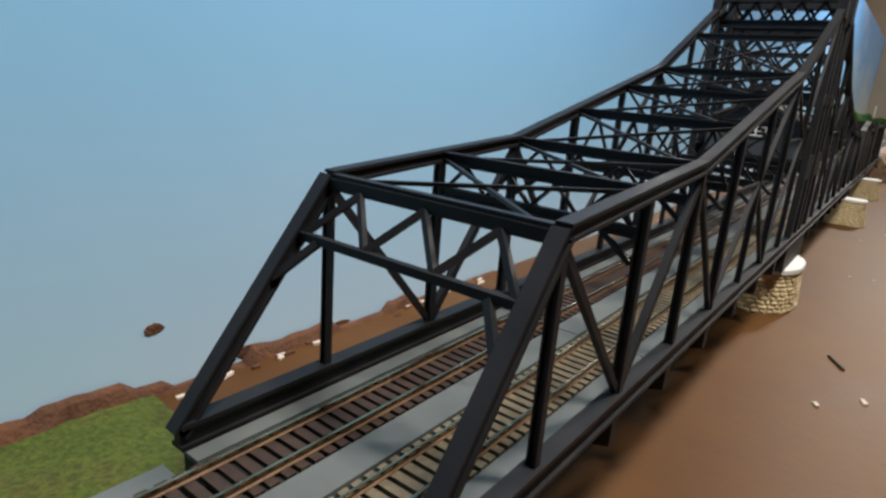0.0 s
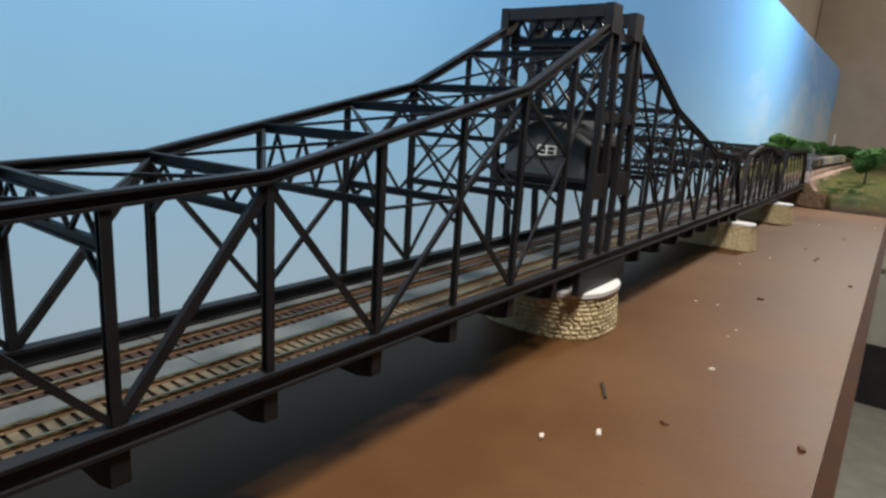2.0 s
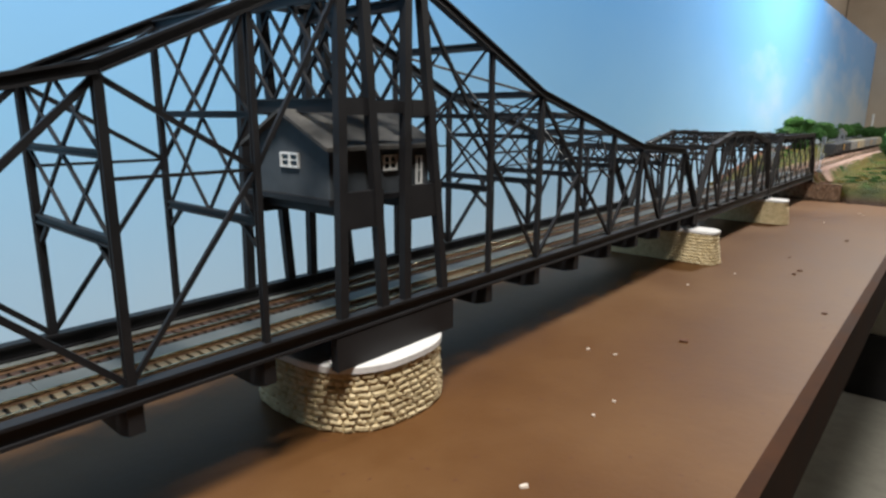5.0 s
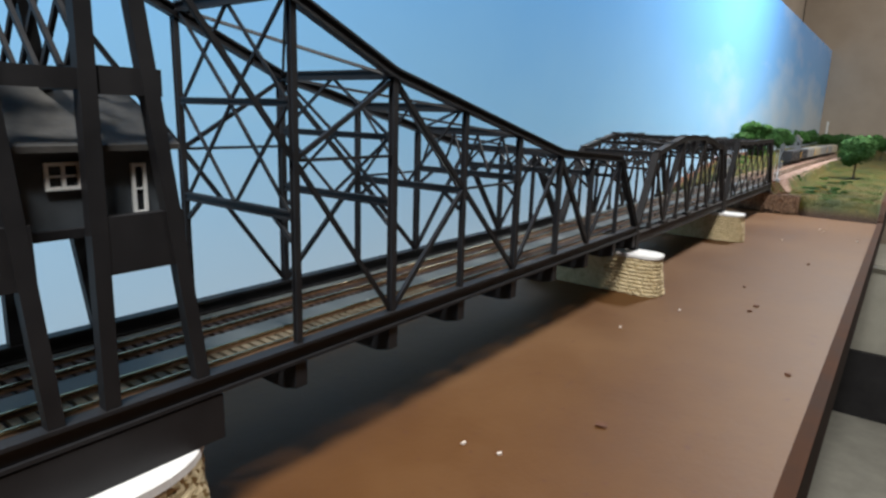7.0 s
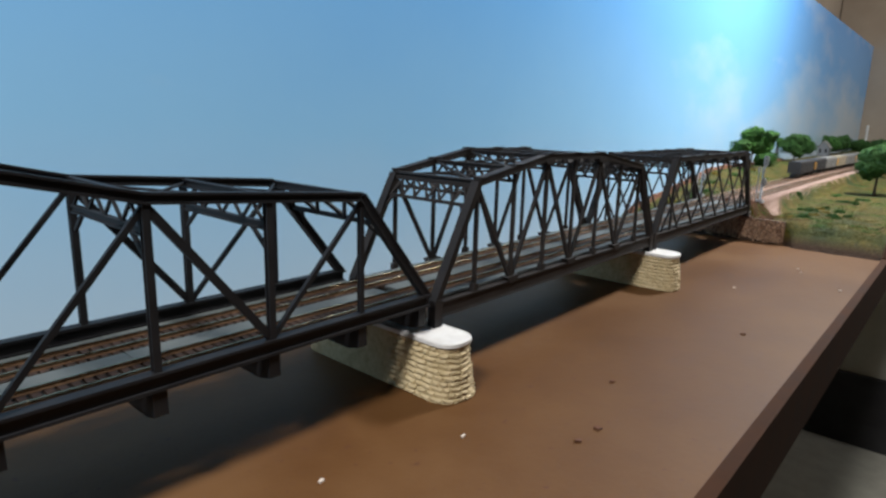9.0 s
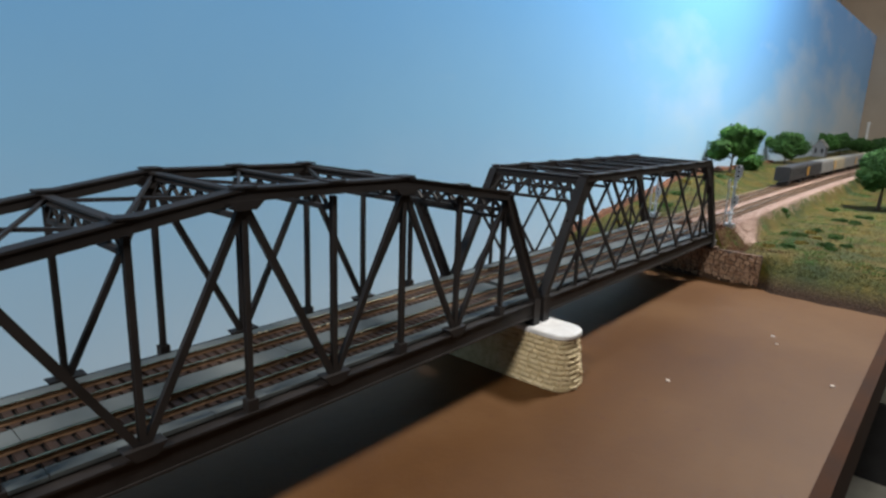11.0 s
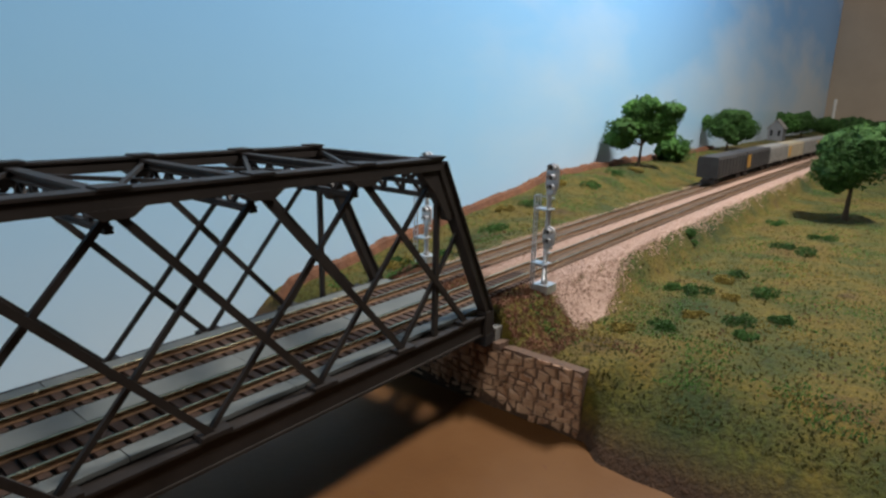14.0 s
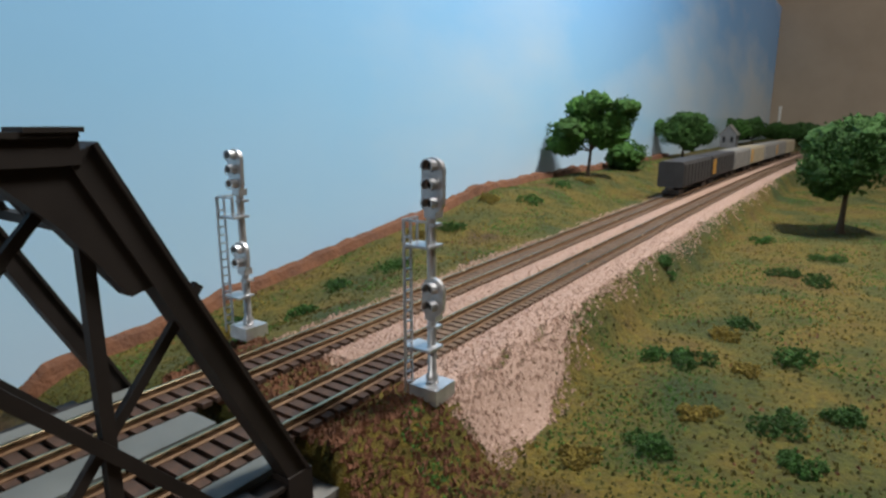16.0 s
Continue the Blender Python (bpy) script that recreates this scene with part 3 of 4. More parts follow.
def cabin():
    """The bridge tender's cabin, carried between the tower legs."""
    t = thing("control_cabin", "grey gabled bridge control cabin hung inside the tower", "cabin")
    x0, x1, y0, y1, z0, zw, zr = SWING - 33, SWING + 27, -8.0, 48.0, 54.0, 76.0, 89.5
    ym = (y0 + y1) / 2
    part("cabin_floor", box(new_bm(), x0 - 2, x1 + 2, y0 - 2, y1 + 2, z0 - 2.4, z0), STEEL, t)
    bm = new_bm()
    prof = [(y0, z0), (y1, z0), (y1, zw), (ym, zr - 1.5), (y0, zw)]
    a = [bm.verts.new(vec((x0, p, q))) for p, q in prof]
    b = [bm.verts.new(vec((x1, p, q))) for p, q in prof]
    bm.faces.new(a)
    bm.faces.new(b[::-1])
    for i in range(5):
        bm.faces.new((a[i], b[i], b[(i + 1) % 5], a[(i + 1) % 5]))
    part("cabin_shell", bm, CABIN_GREY, t)
    for sy, yy in ((-1, y0), (1, y1)):
        d = Vector((0, yy - ym, zw - zr)).normalized()
        bm = sweep(new_bm(), (x0 - 4, 0, 0), (x1 + 4, 0, 0), [(ym, zr - 0.6), (ym, zr + 1.0), (yy + d.y * 4, zw + d.z * 4 + 1.0), (yy + d.y * 4, zw + d.z * 4 - 0.6)])
        part("roof_slope", bm, ROOF, t, "weathered dark grey roof slope")
    def window(p, axis, w, h, n):
        f = new_bm()
        px, py, pz = p
        def bar(a0, a1, b0, b1, d0, d1):
            if axis == "x":
                box(f, px + d0, px + d1, py + a0, py + a1, pz + b0, pz + b1)
            else:
                box(f, px + a0, px + a1, py + d0, py + d1, pz + b0, pz + b1)
        e = 0.9
        bar(-w / 2, w / 2, -h / 2, -h / 2 + e, -1.0, 0.2)
        bar(-w / 2, w / 2, h / 2 - e, h / 2, -1.0, 0.2)
        for i in range(n + 1):
            c = -w / 2 + (w - e) * i / n
            bar(c, c + e, -h / 2 + e, h / 2 - e, -1.0, 0.2)
        bar(-w / 2 + e, w / 2 - e, -0.25, 0.25, -0.8, 0.1)
        win = part("window_frame", f, WHITE, t, "small white window frame")
        g = new_bm()
        if axis == "x":
            box(g, px - 0.25, px + 0.1, py - w / 2 + e, py + w / 2 - e, pz - h / 2 + e, pz + h / 2 - e)
        else:
            box(g, px - w / 2 + e, px + w / 2 - e, py - 0.25, py + 0.1, pz - h / 2 + e, pz + h / 2 - e)
        part("pane", g, GLASS_DARK, win)
    window((x0, ym - 2, 69), "x", 13, 6.5, 2)
    window((x0 + 34, y0, 67.5), "y", 8.5, 7, 2)
    window((x0 + 53, y0, 63), "y", 4, 14, 1)
    part("chimney", box(new_bm(), x0 + 26, x0 + 30, ym - 2, ym + 2, zr - 2, zr + 6), ROOF, t)
    return t


def fixed_span(x0, x1, kind):
    first = kind == "camel"
    t = thing("truss_bridge", "dark brown model truss bridge with a raised curved top chord" if first else "dark brown model truss bridge with crossed lattice diagonals", "bridge", "fixed river spans")
    M = STEEL_BROWN
    ya, yb = YN3, YF3
    if first:
        n = 8
        X = [x0 + (x1 - x0) * i / n for i in range(n + 1)]
        Z = [0, 62.0, 68.0, 74.0, 73.5, 73.0, 67.0, 61.5, 0]
    else:
        n = 8
        inner = [x0 + 40.0 + (x1 - x0 - 77.0) * i / 6 for i in range(7)]
        X = [x0] + inner + [x1]
        Z = [0] + [65.0] * 7 + [0]
    deck(t, x0 + 0.5, x1 - 0.5)
    for y in (ya, yb):
        s = -1 if y == ya else 1
        part("bottom_chord", sweep(new_bm(), (x0, y, -8.5), (x1, y, -8.5), [(-2.2, -4.5), (2.2, -4.5), (2.2, -3.6), (1.5, -3.6), (1.5, 3.6), (2.4, 3.6), (2.4, 4.5), (-2.4, 4.5), (-2.4, 3.6), (-1.5, 3.6), (-1.5, -3.6), (-2.2, -3.6)]), M, t)
        CH = [(-2.5, -1.8), (-2.0, -1.8), (-2.0, 1.4), (2.0, 1.4), (2.0, -1.8), (2.5, -1.8), (2.5, 1.8), (2.9, 1.8), (2.9, 2.6), (-2.9, 2.6), (-2.9, 1.8), (-2.5, 1.8)]
        END = [(-2.3, -2.0), (2.3, -2.0), (2.3, 1.9), (2.8, 1.9), (2.8, 2.6), (-2.8, 2.6), (-2.8, 1.9), (-2.3, 1.9)]
        low = [(x, y, -4.0) for x in X]
        top = [(x, y, z - 2.6) for x, z in zip(X, Z)]
        beam("end_post", (x0 + 2.5, y, -4), top[1], END, M, t)
        beam("end_post", (x1 - 2.5, y, -4), top[7], END, M, t)
        if first:
            for a, b in ((1, 3), (3, 5), (5, 7)):
                beam("top_chord", top[a], top[b], CH, M, t)
        else:
            beam("top_chord", top[1], top[7], CH, M, t)
        under = lambda i: (X[i], y, Z[i] - 5.2)
        if first:
            for i in range(1, 8):
                beam("vertical", low[i], under(i), h_shape(2.2, 2.1, 0.55, 0.8), M, t)
                if i % 2:
                    part("post_shoe", box(new_bm(), X[i] - 2, X[i] + 2, y - 1.9, y + 1.9, -4.2, 0.5), M, t)
                else:
                    gusset(t, M, X[i], y, -1.5, 13.0, 4.0)
            for a, b in ((1, 2), (3, 2), (3, 4), (5, 4), (5, 6), (7, 6)):
                beam("diagonal", under(a), low[b], rect(2.0, 2.5), M, t)
            for i in (3, 5):
                gusset(t, M, X[i], y, Z[i] - 4.0, 14.0, 3.2)
        else:
            for i in (1, 7):
                beam("vertical", low[i], under(i), rect(1.8, 2.0), M, t)
            for i in range(1, 8):
                if 1 < i < 7:
                    gusset(t, M, X[i], y, Z[i] - 4.4, 13.0, 2.4)
                for way, w, dy in ((1, 2.1, 0.7), (-1, 1.5, -0.7)):
                    e = X[i] + way * 57.0
                    if x0 + 3 < e < x1 - 3:
                        beam("diagonal", (X[i], y + dy * s, Z[i] - 5.2), (e, y + dy * s, -4.0), rect(1.3, w), M, t)
            for i, sgn in ((1, 1), (7, -1)):
                bm = new_bm()
                pts = [(12, -4), (-1, -4), (-12, -22), (-5, -24), (3, -13)]
                a = [bm.verts.new(vec((X[i] + sgn * p, y - 1.9, Z[i] + q))) for p, q in pts]
                b = [bm.verts.new(vec((X[i] + sgn * p, y + 1.9, Z[i] + q))) for p, q in pts]
                bm.faces.new(a)
                bm.faces.new(b[::-1])
                for k in range(5):
                    bm.faces.new((a[k], b[k], b[(k + 1) % 5], a[(k + 1) % 5]))
                bmesh.ops.recalc_face_normals(bm, faces=bm.faces)
                part("hip_plate", bm, M, t)
                beam("diagonal", (X[i] - sgn * 17, y, 40.0), (X[i] + sgn * 20, y, -4.0), rect(1.3, 1.6), M, t)
            for i in range(1, 8):
                part("chord_shoe", box(new_bm(), X[i] + 15, X[i] + 24, y - 2.6, y + 2.6, -4.2, -2.8), M, t)
        for x in (x0 + 3, x1 - 3):
            part("corner_plate", box(new_bm(), x - 2.9, x + 3.2, y - 2.8, y + 2.8, -13.2, -2.6), M, t)
            part("bearing", box(new_bm(), x - 3, x + 3, y - 3, y + 3, -17.8, -13.2), STEEL, t)
    for i in range(1, 8):
        z = Z[i] - 1.5
        strut_x(t, M, X[i], ya + 2.5, yb - 2.5, z - 1.0, 3.0, 3.6)
        strut_x(t, M, X[i], ya + 2.5, yb - 2.5, z - 8.5, 1.8, 2.0)
        lattice(t, M, (X[i], ya + 3, z - 2.6), (X[i], yb - 3, z - 2.6), 5.4, 12, 1.2)
        for y in (ya, yb):
            part("cap_plate", box(new_bm(), X[i] - 3.6 + (3.0 if i == 1 else -3.0 if i == 7 else 0), X[i] + 3.6 + (3.0 if i == 1 else -3.0 if i == 7 else 0), y - 3.1, y + 3.1, Z[i] - 0.1, Z[i] + 0.6), M, t)
        if i > 1:
            zp = Z[i - 1] - 2.5
            beam("top_lateral", (X[i - 1], ya + 2, zp), (X[i], yb - 2, z - 1), rect(1.2, 1.2), M, t)
            beam("top_lateral", (X[i - 1], yb - 2, zp - 0.7), (X[i], ya + 2, z - 1.7), rect(1.2, 1.2), M, t)
    for x in X[1:8]:
        beam("floor_beam", (x, ya, -8.5), (x, yb, -8.5), i_shape(3.0, 7.0), M, t, side=(1, 0, 0))
    for s, a, b in ((1, 1, x0 + 2.5), (-1, 7, x1 - 2.5)):
        f = lambda y, k: (X[a] + (b - X[a]) * k, y, (Z[a] - 2.6) * (1 - k) - 4 * k)
        beam("portal_strut", f(ya + 2, 0.03), f(yb - 2, 0.03), rect(2.4, 2.6), M, t, side=(1, 0, 0))
        beam("portal_strut", f(ya + 2, 0.2), f(yb - 2, 0.2), rect(2.0, 1.8), M, t, side=(1, 0, 0))
        bm = new_bm()
        for i in range(12):
            p, q = ya + 3 + (yb - ya - 6) * i / 12, ya + 3 + (yb - ya - 6) * (i + 1) / 12
            sweep(bm, f(p, 0.05 if i % 2 else 0.19), f(q, 0.19 if i % 2 else 0.05), rect(1.1, 1.4), (1, 0, 0))
        part("portal_lattice", bm, M, t)
        for p, q in ((ya + 1, ya + 6), (yb - 1, yb - 6)):
            beam("knee_brace", f(p, 0.32), f(q, 0.2), rect(1.4, 1.6), M, t, side=(1, 0, 0))
    return t


swing_bridge()
cabin()
fixed_span(*S3, "camel")
fixed_span(*S4, "lattice")


# ---- piers ----
def ring_points(cx, cy, rx, ry, n):
    """Points round a pier's plan: a long bar with rounded ends, along y."""
    out = []
    for i in range(n):
        a = 2 * math.pi * i / n
        c, s = math.cos(a), math.sin(a)
        out.append((cx + rx * (abs(c) ** 0.75) * (1 if c > 0 else -1), cy + (ry if s > 0 else -ry) + rx * (abs(s) ** 0.9) * (1 if s > 0 else -1)))
    return out


def pier(cx, cy, rx, half, batter, ztop, label, courses, cap=3.0, group="stone river piers"):
    """A battered stone pier with rounded ends: half is half its straight length across the river."""
    t = thing("bridge_pier", label, "pier", group)
    n = 44
    bm = new_bm()
    rings = []
    for k in range(5):
        f = k / 4
        g = batter * (1 - f)
        rings.append([bm.verts.new(vec((x, y, ZW - 1 + (ztop - ZW + 1 - cap) * f))) for x, y in ring_points(cx, cy, rx - 0.5 + g, half, n)])
    for a, b in zip(rings, rings[1:]):
        for i in range(n):
            j = (i + 1) % n
            bm.faces.new((a[i], a[j], b[j], b[i]))
    bm.faces.new(rings[-1])
    part("core", bm, MORTAR, t, smooth=False)
    bm = new_bm()
    prof = [(0.2, ztop - cap), (1.6, ztop - cap + 0.6), (1.6, ztop - 0.6), (0.9, ztop)]
    rings = [[bm.verts.new(vec((x, y, z))) for x, y in ring_points(cx, cy, rx + o, half, n)] for o, z in prof]
    for a, b in zip(rings, rings[1:]):
        for i in range(n):
            j = (i + 1) % n
            bm.faces.new((a[i], a[j], b[j], b[i]))
    bm.faces.new(rings[-1])
    bm.faces.new(rings[0][::-1])
    part("capstone", bm, CAP_WHITE, t, "smooth white plaster cap")
    # stones of the end towards the open river, course by course
    rnd = random.Random(int(cx))
    h = (ztop - cap - ZW) / courses
    for c in range(courses):
        z0, z1 = ZW + h * c + 0.1, ZW + h * (c + 1) - 0.1
        f = (z0 + z1 - 2 * ZW) / 2 / (ztop - ZW)
        plan = [p for p in ring_points(cx, cy, rx + batter * (1 - f), half, 240)]
        lens = [0.0]
        for a, b in zip(plan, plan[1:] + plan[:1]):
            lens.append(lens[-1] + math.dist(a, b))
        at = rnd.random() * 3
        while at < lens[-1] - 2:
            wide = 3.6 + 5.0 * rnd.random() ** 1.3
            def spot(s):
                s = min(max(s, 0), lens[-1] - 1e-6)
                i = max(k for k in range(0, 240) if lens[k] <= s)
                a, b = plan[i], plan[(i + 1) % 240]
                k = (s - lens[i]) / max(1e-6, lens[i + 1] - lens[i])
                return (a[0] + (b[0] - a[0]) * k, a[1] + (b[1] - a[1]) * k)
            p, q = spot(at + 0.1), spot(at + wide - 0.1)
            m = ((p[0] + q[0]) / 2, (p[1] + q[1]) / 2)
            if m[1] < cy - half + 30:
                ox, oy = q[1] - p[1], -(q[0] - p[0])
                l = math.hypot(ox, oy)
                ox, oy = ox / l, oy / l
                proud = 0.25 + 0.75 * rnd.random()
                bm = new_bm()
                dz = 0.7 * rnd.random()
                sag = rnd.uniform(-0.7, 0.7)
                back = [bm.verts.new(vec((e[0] - ox * 0.8, e[1] - oy * 0.8, z))) for e, z in ((p, z0 + sag), (q, z0 - sag), (q, z1 - sag * 0.5), (p, z1 + sag * 0.5))]
                ins = 0.8
                px, py = (q[0] - p[0]) / l * ins, (q[1] - p[1]) / l * ins
                fr = [bm.verts.new(vec((e[0] + ox * proud + d * px, e[1] + oy * proud + d * py, z))) for e, z, d in ((p, z0 + ins + dz + sag, 1), (q, z0 + ins - sag, -1), (q, z1 - ins - dz, -1), (p, z1 - ins * 0.7 + sag * 0.5, 1))]
                bm.faces.new(fr)
                for i in range(4):
                    j = (i + 1) % 4
                    bm.faces.new((back[i], back[j], fr[j], fr[i]))
                bmesh.ops.recalc_face_normals(bm, faces=bm.faces)
                part("stone", bm, STONE, t)
            at += wide
    return t


pier(SWING, 21.5, 39.0, 5.0, 1.8, -18.6, "round pale stone pivot pier with a white cap", 9, 4.0)
pier(939.0, 23.0, 11.0, 46.5, 4.2, -17.8, "battered pale stone pier with a white cap in the river", 10)
pier(1238.0, 23.0, 11.0, 46.5, 4.2, -17.8, "battered pale stone pier with a white cap in the river", 10)


def abutment():
    t = thing("bridge_abutment", "rough brown stone abutment wall under the last span", "abutment")
    x = 1547.0
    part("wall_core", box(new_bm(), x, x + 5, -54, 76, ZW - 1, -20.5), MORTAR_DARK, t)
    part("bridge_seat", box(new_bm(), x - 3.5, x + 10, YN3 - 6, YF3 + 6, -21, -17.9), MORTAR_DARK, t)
    part("bearing_block", box(new_bm(), x - 2, x + 4, -12, -3, -17.8, -12), CAR_GREY, t, "small pale bearing block")
    rnd = random.Random(9)
    z = ZW

    def wavy(p, q):
        """Courses that rise and dip along the wall."""
        return min(-20.6, q + 1.3 * math.sin(p * 0.17 + q * 0.2) + 0.7 * math.sin(p * 0.45 + q))

    while z < -22:
        h = 2.8 + 1.6 * rnd.random()
        y = -54.0 - rnd.random() * 3
        while y < 76:
            w = 3.8 + 4.2 * rnd.random()
            a, b = max(-54.0, y + 0.3), min(76.0, y + w - 0.3)
            if b - a > 1.0:
                bm = new_bm()
                z1 = min(-20.6, z + h - 0.3)
                out = 0.4 + 1.0 * rnd.random()
                tilt = rnd.uniform(-0.6, 0.6)
                bk = [bm.verts.new(vec((x + 0.3, p, wavy(p, q)))) for p, q in ((a, z), (b, z), (b, z1), (a, z1))]
                i = 0.6
                fr = [bm.verts.new(vec((x - out, p, wavy(p, q)))) for p, q in ((a + i * (0.6 + rnd.random()), z + i * 0.7 + tilt), (b - i, z + i * (0.4 + rnd.random()) - tilt), (b - i * (0.6 + 1.6 * rnd.random()), z1 - i - tilt * 0.5), (a + i * (0.5 + 1.6 * rnd.random()), z1 - i * (0.5 + rnd.random()) + tilt * 0.5))]
                bm.faces.new(fr)
                for k in range(4):
                    bm.faces.new((bk[k], bk[(k + 1) % 4], fr[(k + 1) % 4], fr[k]))
                bmesh.ops.recalc_face_normals(bm, faces=bm.faces)
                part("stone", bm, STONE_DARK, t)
            y += w
        z += h
    return t


abutment()
t = thing("bridge_abutment", "plain grey abutment block under the swing span's free end", "abutment")
part("block", box(new_bm(), 40, 121, -12, 56, ZW - 1, -9.2), DECK_GREY, t)
part("bed", box(new_bm(), -700, 112, -12, 56, -9.0, -4.6), DECK_GREY, t)


# ---- tracks ----
def rail_line(parent, y, x0, x1, top=0.0):
    def run(name, outline, mat, step):
        bm = new_bm()
        prev = None
        n = max(1, int((x1 - x0) / step))
        for i in range(n + 1):
            x = x0 + (x1 - x0) * i / n
            yy = y + bend(x)
            ring = [bm.verts.new(vec((x, yy + a, b))) for a, b in outline]
            if prev:
                for k in range(len(outline)):
                    j = (k + 1) % len(outline)
                    bm.faces.new((prev[k], ring[k], ring[j], prev[j]))
            prev = ring
        bmesh.ops.recalc_face_normals(bm, faces=bm.faces)
        return part(name, bm, mat, parent)
    r = run("rail", [(-0.46, -0.75), (-0.46, -0.12), (-0.36, 0.0), (0.36, 0.0), (0.46, -0.12), (0.46, -0.75)], RAIL, 20)
    me = run("rail_web", [(-0.9, -2.05), (-0.9, -1.8), (-0.35, -1.6), (-0.35, -0.7), (0.35, -0.7), (0.35, -1.6), (0.9, -1.8), (0.9, -2.05)], RAIL_SIDE, 20)
    return r, me


def track(y0, y1, label, tan_until):
    t = thing("railway_track", label, "railway track", "parallel tracks")
    rail_line(t, y0, -500, 3500)
    rail_line(t, y1, -500, 3500)
    c = (y0 + y1) / 2
    rnd = random.Random(int(y0) + 3)
    tie = mesh_of("sleeper", box(new_bm(), -1.35, 1.35, -9.1, 9.1, -3.25, -2.0))
    tie.materials.append(TIE_BROWN)
    tan = mesh_of("sleeper_tan", box(new_bm(), -1.35, 1.35, -9.1, 9.1, -3.25, -2.0))
    tan.materials.append(TIE_TAN)
    worn = mesh_of("sleeper_worn", box(new_bm(), -1.35, 1.35, -9.1, 9.1, -3.25, -2.0))
    worn.materials.append(TIE_WORN)
    bms = {0: new_bm(), 1: new_bm(), 2: new_bm()}
    x = -498.0
    count = 0
    while x < 3300:
        pale = 1 if x < tan_until else 2 if x > 1600 else 0
        near = 330 < x < 560 or 1040 < x < 1700
        slope = math.atan2(bend(x + 5) - bend(x - 5), 10)
        if near and count < 290:
            ob = new("sleeper", (tie, tan, worn)[pale])
            ob.parent = t
            ob.matrix_local = Matrix.Translation(vec((x, c + bend(x), 0))) @ Matrix.Rotation(slope + rnd.gauss(0, 0.012), 4, "Z")
            count += 1
        else:
            m = Matrix.Translation(vec((x, c + bend(x), 0))) @ Matrix.Rotation(slope + rnd.gauss(0, 0.012), 4, "Z")
            b = bms[pale]
            vs = [b.verts.new(m @ vec((a, d, e))) for a in (-1.35, 1.35) for d in (-9.1, 9.1) for e in (-3.25, -2.0)]
            for f in ((0, 1, 3, 2), (4, 6, 7, 5), (0, 4, 5, 1), (2, 3, 7, 6), (1, 5, 7, 3)):
                b.faces.new([vs[i] for i in f])
        x += 4.2
    for pale, b in bms.items():
        if len(b.verts):
            ob = part("distant_sleeper", b, (TIE_BROWN, TIE_TAN, TIE_WORN)[pale], t)
            ob["kind"] = "stuff"
        else:
            b.free()
    return t


track(RAILS[0], RAILS[1], "double brass-coloured rails on sleepers, pale on the swing span", 700.0)
track(RAILS[2], RAILS[3], "double brass-coloured rails on dark brown sleepers", -490.0)


